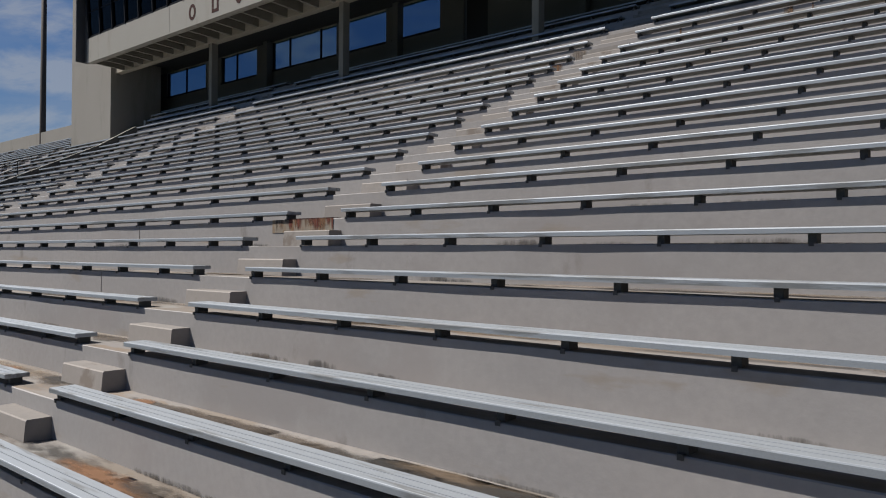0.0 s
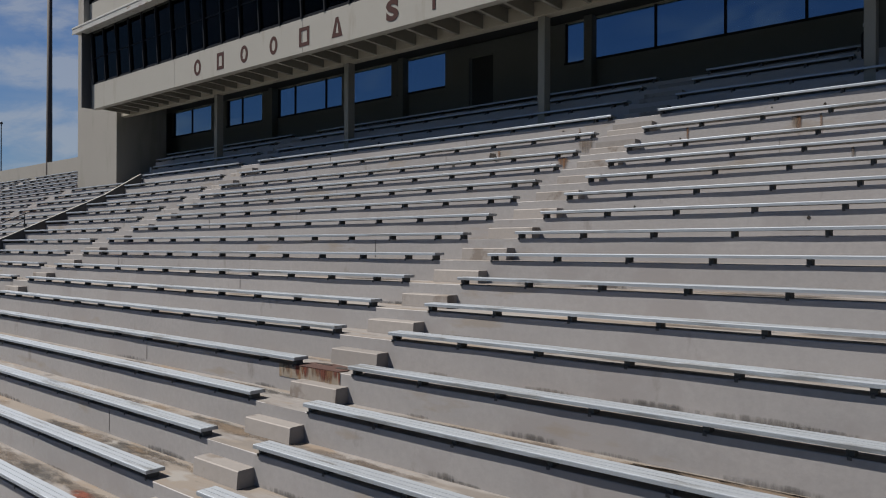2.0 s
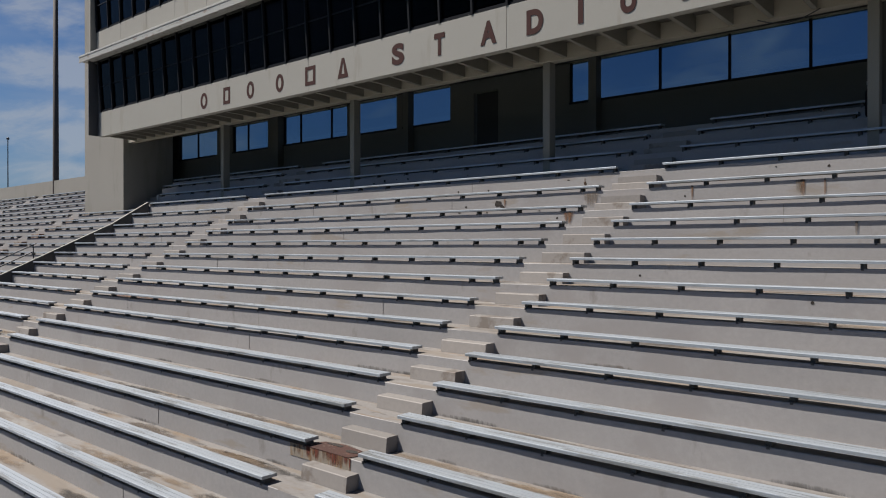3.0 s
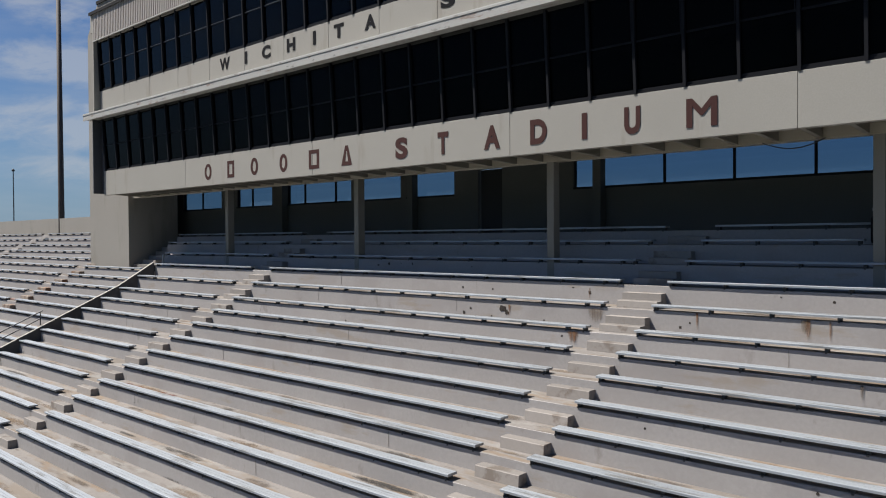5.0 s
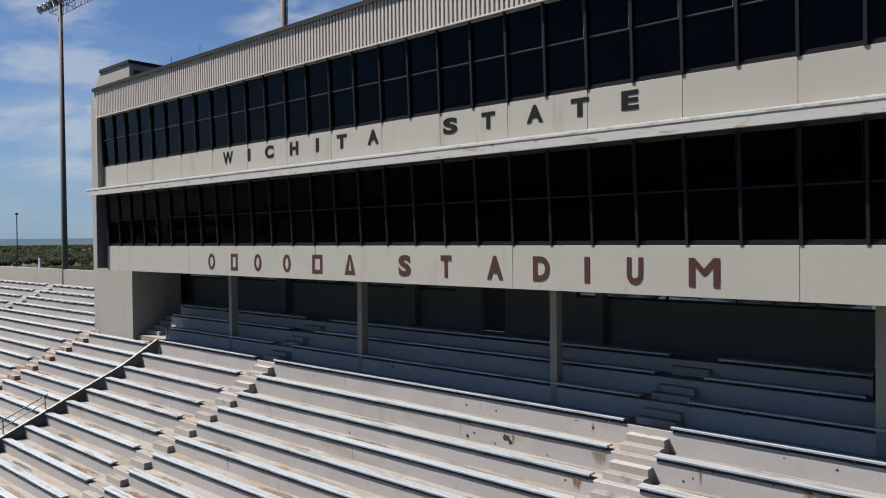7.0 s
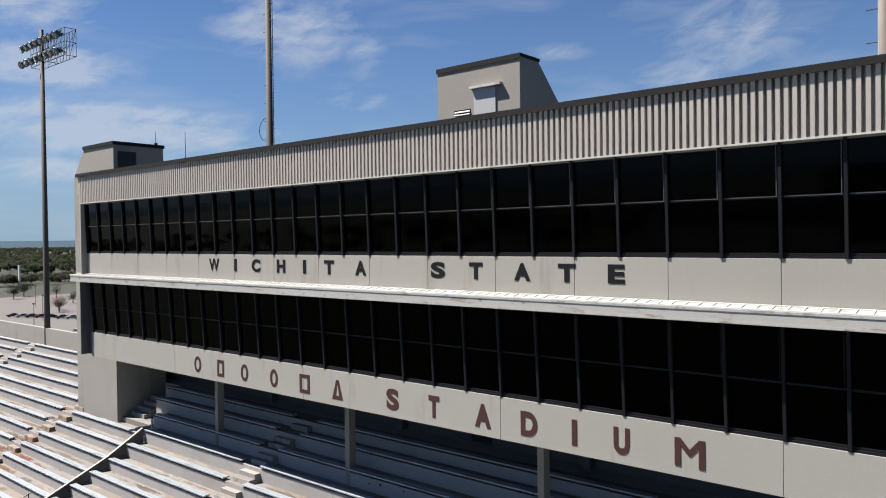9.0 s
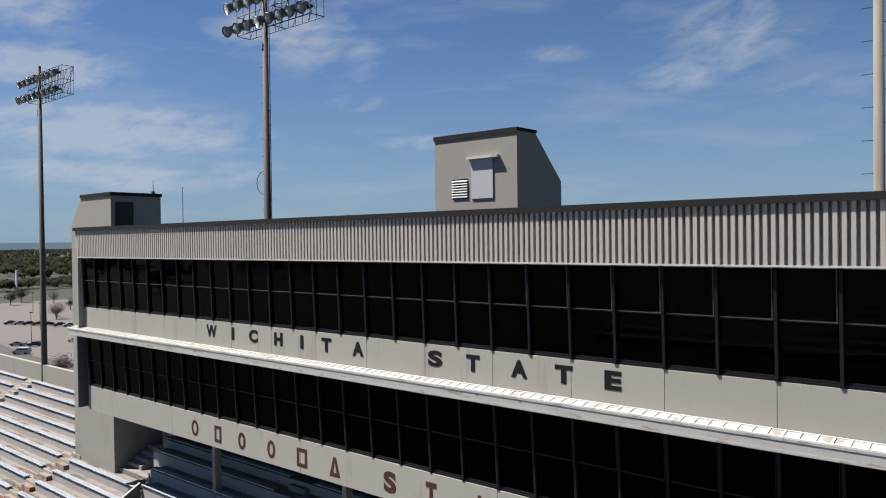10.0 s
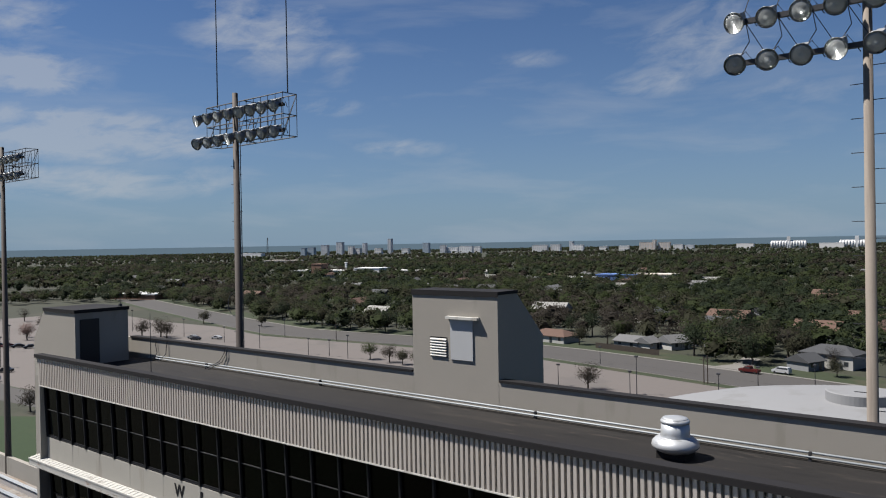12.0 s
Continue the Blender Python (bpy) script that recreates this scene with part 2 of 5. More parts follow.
# ---- mesh helpers ----
def box_data(boxes):
    vs, fs = [], []
    for x0, x1, y0, y1, z0, z1 in boxes:
        i = len(vs)
        vs += [(x0, y0, z0), (x1, y0, z0), (x1, y1, z0), (x0, y1, z0), (x0, y0, z1), (x1, y0, z1), (x1, y1, z1), (x0, y1, z1)]
        fs += [(i, i + 3, i + 2, i + 1), (i + 4, i + 5, i + 6, i + 7), (i, i + 1, i + 5, i + 4), (i + 1, i + 2, i + 6, i + 5), (i + 2, i + 3, i + 7, i + 6), (i + 3, i, i + 4, i + 7)]
    return vs, fs


def mesh_of(name, vs, fs, mat, smooth=False):
    me = bpy.data.meshes.new(name)
    me.from_pydata(vs, [], fs)
    me.materials.append(mat)
    if smooth:
        me.shade_smooth()
    me.update()
    return me


def piece(name, me, parent=None, at=(0, 0, 0), label=""):
    ob = new(name, me)
    ob.location = at
    if parent is not None:
        ob.parent = parent
    if label:
        ob["label"] = label
    return ob


def boxes_part(name, boxes, mat, parent=None, label=""):
    return piece(name, mesh_of(name, *box_data(boxes), mat), parent, label=label)


def bm_part(name, bm, mat, parent=None, label="", smooth=False, at=(0, 0, 0)):
    me = bpy.data.meshes.new(name)
    bmesh.ops.recalc_face_normals(bm, faces=bm.faces)
    bm.to_mesh(me)
    bm.free()
    me.materials.append(mat)
    if smooth:
        me.shade_smooth()
    return piece(name, me, parent, at, label)


def thing(name, label, category, group="", kind="", at=(0, 0, 0)):
    ob = new(name)
    ob.location = at
    ob.empty_display_size = 0.2
    return tagged(ob, label, category, group, kind)


def prism(profile, a, b, axis="x"):
    """Closed outline of (u, v) swept along an axis: x -> (y, z), y -> (x, z), z -> (x, y)."""
    n = len(profile)
    put = {"x": lambda u, v, s: (s, u, v), "y": lambda u, v, s: (u, s, v), "z": lambda u, v, s: (u, v, s)}[axis]
    vs = [put(u, v, a) for u, v in profile] + [put(u, v, b) for u, v in profile]
    fs = [tuple(range(n)), tuple(range(2 * n - 1, n - 1, -1))]
    fs += [(i, i + n, (i + 1) % n + n, (i + 1) % n) for i in range(n)]
    return vs, fs


def tube_data(points, radius, sides=8, radius_end=None):
    vs, fs = [], []
    r1 = radius if radius_end is None else radius_end
    pts = [Vector(p) for p in points]
    for i, p in enumerate(pts):
        d = (pts[min(i + 1, len(pts) - 1)] - pts[max(i - 1, 0)]).normalized()
        u = d.orthogonal().normalized()
        w = d.cross(u)
        r = radius + (r1 - radius) * i / max(1, len(pts) - 1)
        for s in range(sides):
            a = 2 * math.pi * s / sides
            vs.append(tuple(p + (u * math.cos(a) + w * math.sin(a)) * r))
    for i in range(len(pts) - 1):
        for s in range(sides):
            a, b = i * sides + s, i * sides + (s + 1) % sides
            fs.append((a, b, b + sides, a + sides))
    fs.append(tuple(range(sides - 1, -1, -1)))
    fs.append(tuple(range(len(vs) - sides, len(vs))))
    return vs, fs


def join_data(parts):
    vs, fs = [], []
    for v, f in parts:
        k = len(vs)
        vs += v
        fs += [tuple(i + k for i in q) for q in f]
    return vs, fs


def lathe_data(profile, sides=24, at=(0, 0, 0)):
    """Profile of (radius, z) turned about the upright axis."""
    vs, fs = [], []
    for r, z in profile:
        for s in range(sides):
            a = 2 * math.pi * s / sides
            vs.append((at[0] + r * math.cos(a), at[1] + r * math.sin(a), at[2] + z))
    for i in range(len(profile) - 1):
        for s in range(sides):
            a, b = i * sides + s, i * sides + (s + 1) % sides
            fs.append((a, b, b + sides, a + sides))
    fs.append(tuple(range(sides - 1, -1, -1)))
    fs.append(tuple(range(len(vs) - sides, len(vs))))
    return vs, fs


# ---- levels of the stand ----
TREAD, GAP, OVERHANG = 0.711, 0.12, 0.045   # row depth, bench top above the tread, bench nose ahead of the riser
GROUND = -5.0


def row_y(k):
    return 14.6 - TREAD * k


def row_z(k):
    """Bench top of row k under the press box (0: the topmost in the sun)."""
    if k < 0:
        return {-1: 15.54, -2: 15.99, -3: 16.33}[k]
    if k < 2:
        return 15.10 - 0.4675 * k
    if k <= 11:
        return 14.165 - 0.3625 * (k - 2)
    return 10.89 - 0.381 * (k - 11)


def row_z_end(k):
    """Bench top of row k in the end stand."""
    return 14.87 - 0.335 * k if k < 0 else (14.87 - 0.361 * k if k <= 11 else 10.899 - 0.388 * (k - 11))


def aisle_right(y):
    return -5.38 - 0.05 * (14.6 - y)


def aisle_left(y):
    return -19.85 - 0.10 * (14.6 - y)


def cheek(y):
    return -27.95 - 0.16 * (14.6 - y)


def aisle_end(y):
    return -34.85 - 0.2 * (14.6 - y)


def aisle_far(y):
    return -49.6 - 0.3 * (14.6 - y)


AISLE = 1.12


def tier(name, k, level, x0, x1, parent, seed):
    """One concrete step of the stand: riser, worn nose, tread."""
    rnd = random.Random(seed)
    y0, y1 = row_y(k) + OVERHANG, row_y(k - 1) + OVERHANG + 0.03
    z1, z0 = level - GAP, level - GAP - 0.75
    n = max(2, int((x1 - x0) / 0.8))
    vs, fs = [], []
    for i in range(n + 1):
        x = x0 + (x1 - x0) * i / n
        w = rnd.uniform(0.004, 0.012)
        j = rnd.uniform(-0.003, 0.003)
        vs += [(x, y0 + j, z0), (x, y0 + j, z1 - w), (x, y0 + w + j, z1 + rnd.uniform(-0.003, 0.002)), (x, y1, z1 + rnd.uniform(-0.002, 0.003)), (x, y1, z0)]
    for i in range(n):
        a = i * 5
        fs += [(a + q, a + 5 + q, a + 5 + (q + 1) % 5, a + (q + 1) % 5) for q in range(5)]
    fs += [(4, 3, 2, 1, 0), tuple(n * 5 + q for q in range(5))]
    me = bpy.data.meshes.new(name)
    me.from_pydata(vs, [], fs)
    me.materials.append(M_CONCRETE)
    me.materials.append(M_TREAD)
    me.flip_normals()
    for p in me.polygons:
        p.material_index = 1 if abs(p.normal.z) > 0.8 else 0
    return piece(name, me, parent)


X_RIGHT = 12.0
stand = thing("grandstand", "weathered stepped concrete grandstand with stained treads", "grandstand", kind="structure")
end_stand = thing("grandstand_end", "weathered concrete end stand with orange-stained treads", "grandstand", kind="structure")
for k in range(-3, 51):
    y = row_y(k)
    zl = row_z(k)
    tier("tier", k, zl, cheek(y) + 0.02 if k >= 0 else {-1: -28.5, -2: -29.55, -3: -29.95}[k], X_RIGHT, stand, 100 + k)
for k in range(-5, 51):
    y = row_y(k)
    tier("tier", k, row_z_end(k), -66.0, -35.3 if k < -1 else (-31.4 if k == -1 else cheek(y) - 0.2), end_stand, 300 + k)


boxes_part("landing", [(-31.3, -28.52, row_y(-1) + OVERHANG, 18.29, 13.9, row_z(0) - GAP)], M_TREAD, stand)
for i in range(4):
    boxes_part("stair", [(-31.25, -30.05, 15.75 + 0.32 * i, 16.075 + 0.32 * i, row_z(0) - GAP + 0.004, row_z(0) - GAP + 0.19 * (i + 1))], M_STEP, stand)


# ---- aisle steps ----
def aisle_step(k, x0, x1, level, parent, mat, seed):
    rnd = random.Random(seed)
    y1 = row_y(k) + OVERHANG
    below = level(k + 1) - GAP
    rise = level(k) - level(k + 1)
    h, d = rise / 2 + 0.022, 0.22 + rnd.uniform(-0.015, 0.015)
    if rise > 0.42:
        h = rise / 3
        piece("step_block", mesh_of("step_block", *box_data([(x0 + 0.01, x1 - 0.015, y1 - 0.235, y1 + 0.02, below + h - 0.01, below + 2 * h)]), mat), parent)
        d = 0.47
    prof = [(y1 + 0.02, below - 0.02), (y1 - d - 0.024, below - 0.02), (y1 - d - 0.022, below + 0.02), (y1 - d - 0.006, below + h - 0.012), (y1 - d + 0.006, below + h), (y1 + 0.02, below + h)]
    vs, fs = prism(prof, x0, x1)
    me = mesh_of("step_block", vs, fs, mat)
    if mat is M_STEP:
        me.materials.append(M_STEPTOP)
        for p in me.polygons:
            p.material_index = 1 if abs(p.normal.z) > 0.8 else 0
    return piece("step_block", me, parent)


for k in range(-3, 27):
    y = row_y(k)
    xr = aisle_right(y)
    aisle_step(k, xr - AISLE + 0.14, xr - 0.04, row_z, stand, M_STEP, 500 + k)
    xl = aisle_left(y)
    aisle_step(k, xl - AISLE + 0.14, xl - 0.04, row_z, stand, M_STEP, 600 + k)
for k in range(-5, 22):
    y = row_y(k)
    if k >= -1:
        xe = aisle_end(y)
        aisle_step(k, xe - AISLE + 0.14, xe - 0.04, row_z_end, end_stand, M_RUSTSTEP if k < 9 else M_STEP, 700 + k)
    xf = aisle_far(y)
    aisle_step(k, xf - AISLE + 0.14, xf - 0.04, row_z_end, end_stand, M_STEP, 800 + k)


# ---- benches ----
def plank_profile():
    """Extruded seat plank, 0.25 wide, with ribbed top."""
    top = []
    for i in range(3):
        u = 0.008 + i * 0.080
        top += [(u, 0.0), (u + 0.070, 0.0), (u + 0.0715, -0.008), (u + 0.0785, -0.008)]
    return [(0.0, -0.046), (0.0, -0.010), (0.003, -0.002)] + top[:-2] + [(0.243, 0.0), (0.25, -0.008), (0.25, -0.046)]


PLANK = plank_profile()
bracket_mesh = mesh_of("bracket", *join_data([prism([(0.07, -0.047), (0.195, -0.047), (0.195, -GAP + 0.002), (0.07, -GAP + 0.002)], -0.031, 0.031), prism([(0.034, -GAP - 0.022), (0.040, -GAP - 0.022), (0.040, -GAP + 0.004), (0.062, -GAP + 0.004), (0.062, -GAP + 0.012), (0.034, -GAP + 0.012)], -0.018, 0.018)]), M_BRACKET)


def bench(k, x0, x1, level, label, group, first=0.05, spacing=1.169):
    y, z = row_y(k), level
    base = thing("stadium_bench", label, "bench", group, at=(x0, y, z - GAP))
    n = x1 - x0
    me = mesh_of("seat_plank", *prism(PLANK, 0.0, n), M_ALU)
    piece("seat_plank", me, base, (0, 0, GAP))
    x = first
    while x < n - 0.3:
        piece("bracket", bracket_mesh, base, (x, 0, GAP))
        x += spacing
    piece("bracket", bracket_mesh, base, (n - 0.08, 0, GAP))
    return base


SUNNY = "weathered aluminium plank bench on steel brackets over a concrete riser"
SHADY = "aluminium plank bench in the shade under the press box"
for k in range(-3, 25):
    y, z = row_y(k), row_z(k)
    lab = SUNNY if k >= 0 else SHADY
    shift = {-1: 0.05, -2: 0.1, -3: 0.12}.get(k, 0)
    bench(k, aisle_right(y) + shift, 8.0 if k >= -1 else -1.9, z, lab, "benches of the main stand")
    if k == -1 or k >= 0:
        bench(k, aisle_left(y), aisle_right(y) - AISLE, z, lab, "benches of the main stand")
    else:
        bench(k, aisle_left(y) + 0.3, aisle_right(y) - AISLE, z, lab, "benches of the main stand")
    left = cheek(y) + 0.08 if k >= 0 else {-1: -28.35, -2: -29.4, -3: -29.8}[k]
    bench(k, left, aisle_left(y) - AISLE, z, lab, "benches of the main stand")
ENDLAB = "weathered aluminium plank bench in the end stand over stained concrete"
for k in range(-5, 21):
    y, z = row_y(k), row_z_end(k)
    if k <= -2:
        bench(k, aisle_far(y), -35.4, z, ENDLAB, "benches of the end stand")
    else:
        if k >= 0:
            bench(k, aisle_end(y), cheek(y) - 0.3, z, ENDLAB, "benches of the end stand")
        bench(k, aisle_far(y), aisle_end(y) - AISLE, z, ENDLAB, "benches of the end stand")
    bench(k, -65.0, aisle_far(y) - AISLE, z, ENDLAB, "benches of the end stand")

# cheek wall between the stands
cw = thing("cheek_wall", "sloping concrete wall with a pale worn top beside the benches", "wall", kind="structure")
vs, fs = [], []
for k in range(0, 30):
    y = row_y(k)
    x = cheek(y)
    zt = row_z(k) + 0.03
    vs += [(x - 0.12, y, zt - 1.6), (x, y, zt - 1.6), (x, y, zt), (x - 0.12, y, zt)]
for i in range(29):
    a = i * 4
    fs += [(a + q, a + (q + 1) % 4, a + 4 + (q + 1) % 4, a + 4 + q) for q in range(4)]
fs += [(0, 3, 2, 1), tuple(29 * 4 + q for q in range(4))]
# mottled concrete, its base darkened to stand for shade on the wall's face
M_CHEEK = material("shade_darkened_wall_concrete", (0.095, 0.088, 0.08), 0.92, spots=[((0.06, 0.055, 0.05), 0.4, 1.5, (1, 1, 0.5)), ((0.15, 0.135, 0.12), 0.25, 2.0, (1, 1, 1))], grain=0.12)
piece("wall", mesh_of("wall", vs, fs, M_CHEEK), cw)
vs, fs = [], []
for k in range(0, 30):
    y = row_y(k)
    x, zt = cheek(y), row_z(k) + 0.03
    vs += [(x - 0.125, y, zt + 0.003), (x + 0.004, y, zt + 0.003), (x + 0.004, y, zt + 0.02), (x - 0.125, y, zt + 0.02)]
for i in range(29):
    a = i * 4
    fs += [(a + q, a + (q + 1) % 4, a + 4 + (q + 1) % 4, a + 4 + q) for q in range(4)]
fs += [(0, 3, 2, 1), tuple(29 * 4 + q for q in range(4))]
piece("cap", mesh_of("cap", vs, fs, M_PRECAST), cw, label="pale painted wall cap")

# back wall of the end stand
boxes_part("wall_end_stand", [(-66.0, -35.3, 18.75, 19.0, 12.0, 17.5)], M_STUCCO)["kind"] = "structure"
tagged(bpy.data.objects["wall_end_stand"], "plain tan parapet wall behind the end stand", "wall", kind="structure")

# ---- press box ----
XL, XR = -31.35, 14.3          # ends of the press box
MX, MP = -2.47, 1.0765         # mullion grid
box = thing("press_box", "two-storey cream precast press box with dark tilted windows", "building")
Y_LOW, Y_UP, Y_ROOF, Y_BACK = 13.755, 13.58, 13.36, 18.3
Z_LF0, Z_LF1 = 18.02, 19.06    # lower lettered fascia
Z_LW1 = 21.25                  # head of lower windows
Z_UF0, Z_UF1 = 21.50, 22.46    # upper lettered fascia
Z_UW1 = 24.60                  # head of upper windows
Z_TOP = 25.74                  # top of corrugated cladding

# near-black colour standing in for unlit rooms behind the glass
M_DARKROOM = material("shade_black_interior", (0.03, 0.03, 0.03), 0.9, grain=0.1, bump=0)
# fascia panels
def panels(name, joints, y, z0, z1, mat):
    for a, b in zip(joints[:-1], joints[1:]):
        w, h = b - a, z1 - z0
        bm = bmesh.new()
        bmesh.ops.create_cube(bm, size=1.0, matrix=Matrix.Translation((w / 2, 0.09, h / 2)) @ Matrix.Diagonal((w - 0.009, 0.18, h, 1)))
        bmesh.ops.bevel(bm, geom=bm.edges[:], offset=0.004, segments=1, affect="EDGES")
        bm_part(name, bm, mat, box, at=(a, y, z0))


panels("fascia_panel", [-30.62, -23.85, -16.4, -8.95, -2.50, 4.9, 14.3], Y_LOW, Z_LF0, Z_LF1, M_PRECAST)
up_joints = [MX - MP * n for n in range(26, -16, -2)]
panels("fascia_panel", up_joints, Y_UP, Z_UF0, Z_UF1, M_PRECAST)
boxes_part("fascia_backing", [(-30.6, XR, Y_LOW + 0.15, Y_LOW + 0.3, Z_LF0 + 0.02, Z_LF1 - 0.02), (-30.6, XR, Y_UP + 0.15, Y_UP + 0.3, Z_UF0, Z_UF1 - 0.02)], M_STUCCO, box)

# windows: panes, mullions, transoms, sill rails
def window_band(y_bot, z_bot, y_top, z_top, transom, trim, glass):
    lean = math.atan2(y_bot - y_top, z_top - z_bot)
    length = math.hypot(y_bot - y_top, z_top - z_bot)
    t0, t1 = 0.10, length - 0.03
    tm = length * transom
    w = MP - 0.059

    def shared(name, x0, x1, d0, d1, s0, s1, mat):
        me = mesh_of(name, *box_data([(x0, x1, d0, d1, s0, s1)]), mat)
        return me
    pane_lo = shared("pane", 0, w, 0.035, 0.045, t0, tm - 0.02, glass)
    pane_hi = shared("pane", 0, w, 0.035, 0.045, tm + 0.02, t1, glass)
    mul = shared("mullion", -0.03, 0.03, -0.045, 0.09, 0.0, length, M_MULLION)
    trn = mesh_of("transom", *box_data([(0, w, 0.018, 0.07, tm - 0.021, tm + 0.021)]), M_MULLION)
    rail = mesh_of("sill_rail", *join_data([box_data([(0, w, -0.01, 0.08, 0.0, 0.05)]), box_data([(0, w, 0.01, 0.08, 0.05, 0.1)])]), M_MULLION)
    bead = mesh_of("bead", *box_data([(w - 0.055, w - 0.04, 0.022, 0.045, tm, t1), (0.03, w - 0.04, 0.012, 0.045, tm + 0.004, tm + 0.021)]), trim)
    for n in range(26, -16, -1):
        x = MX - MP * n
        for name, me, dx in (("pane", pane_lo, 0.0295), ("pane", pane_hi, 0.0295), ("transom", trn, 0.0295), ("sill_rail", rail, 0.0295), ("bead", bead, 0.0295), ("mullion", mul, 0.0)):
            if n == -15 and name != "mullion":
                continue
            ob = piece(name, me, box, (x + dx, y_bot, z_bot))
            ob.rotation_euler = (lean, 0, 0)


M_FRAME = material("dull_grey_frame", (0.10, 0.10, 0.105), 0.5, 0.5, grain=0.1, bump=0.0)
window_band(Y_LOW + 0.03, Z_LF1, Y_LOW - 0.11, Z_LW1, 0.50, M_MULLION, M_GLASS_LOW)
window_band(Y_UP + 0.02, Z_UF1, Y_ROOF + 0.15, Z_UW1, 0.525, M_FRAME, M_GLASS_DARK)

# ledge between the storeys
ledge_prof = [(Y_UP + 0.15, Z_UF0 + 0.10), (Y_UP, Z_UF0 + 0.09), (Y_UP - 0.33, Z_UF0 + 0.03), (Y_UP - 0.347, Z_UF0 + 0.02), (Y_UP - 0.347, Z_UF0 - 0.028), (Y_UP + 0.15, Z_UF0 - 0.03)]
piece("ledge_flashing", mesh_of("ledge_flashing", *prism(ledge_prof, -31.45, XR), M_LEDGE_TOP), box, label="cream metal ledge flashing")
boxes_part("ledge_face", [(-31.42, XR, Y_UP - 0.335, Y_UP + 0.2, Z_UF0 - 0.20, Z_UF0 - 0.032), (-31.44, XR, Y_UP - 0.343, Y_UP - 0.315, Z_UF0 - 0.25, Z_UF0 - 0.196)], M_LEDGE_FACE, box)
piece("ledge_rail", mesh_of("ledge_rail", *prism([(Y_UP - 0.344, Z_UF0 + 0.018), (Y_UP - 0.342, Z_UF0 + 0.046), (Y_UP - 0.318, Z_UF0 + 0.05), (Y_UP - 0.316, Z_UF0 + 0.03)], -31.45, XR), M_LEDGE), box)
piece("ledge_rail", mesh_of("ledge_rail", *prism([(Y_UP - 0.05, Z_UF0 + 0.08), (Y_UP - 0.05, Z_UF0 + 0.102), (Y_UP - 0.022, Z_UF0 + 0.107), (Y_UP - 0.022, Z_UF0 + 0.083)], -31.45, XR), M_LEDGE), box)
cleat = mesh_of("ledge_cleat", *prism([(-0.318, 0.025), (-0.318, 0.049), (-0.05, 0.101), (-0.05, 0.075)], -0.02, 0.02), M_LEDGE)
x = -31.2
while x < XR:
    piece("ledge_cleat", cleat, box, (x, Y_UP, Z_UF0))
    x += 0.27

# corrugated cladding
PANEL_W = 0.574
rib = []
for i in range(4):
    u = i * PANEL_W / 4
    rib += [(u, 0.0), (u + 0.076, 0.0), (u + 0.084, 0.12), (u + 0.1355, 0.12)]
n = len(rib)
vs = [(u, v, 0.0) for u, v in rib] + [(PANEL_W, 0.0, 0.0)]
vs += [(a, b, Z_TOP - Z_UW1) for a, b, c in vs]
fs = [(i, i + 1, i + n + 2, i + n + 1) for i in range(n)]
clad = mesh_of("cladding_panel", vs, fs, M_CLAD)
x = -30.62
while x < XR - 0.3:
    piece("cladding_panel", clad, box, (x, Y_ROOF, Z_UW1))
    x += PANEL_W
boxes_part("cladding_backing", [(-30.6, XR, Y_ROOF + 0.13, Y_ROOF + 0.25, Z_UW1 - 0.06, Z_TOP)], M_STUCCO, box)
boxes_part("cladding_trim", [(-30.62, XR, Y_ROOF - 0.012, Y_ROOF + 0.05, Z_UW1 - 0.035, Z_UW1)], M_LEDGE, box)
boxes_part("coping", [(-30.9, XR, Y_ROOF - 0.05, Y_ROOF + 0.275, Z_TOP + 0.002, Z_TOP + 0.11), (-30.9, XR, Y_ROOF - 0.06, Y_ROOF - 0.04, Z_TOP - 0.03, Z_TOP + 0.10)], M_COPING, box, "dark bronze metal roof coping")
boxes_part("parapet_inner", [(-30.9, XR, Y_ROOF + 0.252, Y_ROOF + 0.27, 24.9, Z_TOP)], M_ROOF, box)

boxes_part("end_post", [(-30.88, -30.63, Y_LOW + 0.05, Y_LOW + 0.2, 18.1, Z_UF0 - 0.2), (-31.0, -30.95, Y_LOW - 0.3, Y_LOW + 0.22, 18.1, Z_UF0 - 0.2)], M_FRAME, box, "grey steel edge post")
boxes_part("end_closure", [(-30.72, -30.63, Y_ROOF + 0.02, Y_BACK, Z_UF0, 24.98), (-30.9, -30.63, Y_ROOF + 0.02, Y_ROOF + 0.3, 24.98, Z_TOP), (-30.72, -30.64, Y_LOW + 0.2, 15.6, Z_LF0 + 0.3, Z_UF0 - 0.25), (-30.72, -30.64, 15.602, Y_BACK, 18.955, Z_UF0 - 0.25)], M_PRECAST, box)

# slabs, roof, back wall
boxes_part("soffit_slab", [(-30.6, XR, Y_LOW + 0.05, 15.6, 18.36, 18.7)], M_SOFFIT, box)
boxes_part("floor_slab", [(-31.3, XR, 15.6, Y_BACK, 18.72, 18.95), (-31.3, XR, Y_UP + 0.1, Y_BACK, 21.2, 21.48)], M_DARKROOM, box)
# sheets added inside the rooms to keep them dark
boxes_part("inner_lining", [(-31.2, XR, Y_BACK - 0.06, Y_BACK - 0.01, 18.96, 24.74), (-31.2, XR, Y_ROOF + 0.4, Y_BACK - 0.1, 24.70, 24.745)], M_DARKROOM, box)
boxes_part("roof_deck", [(-31.22, XR, Y_ROOF + 0.255, Y_BACK, 24.75, 25.03)], M_ROOF, box, "dark grey roof membrane")
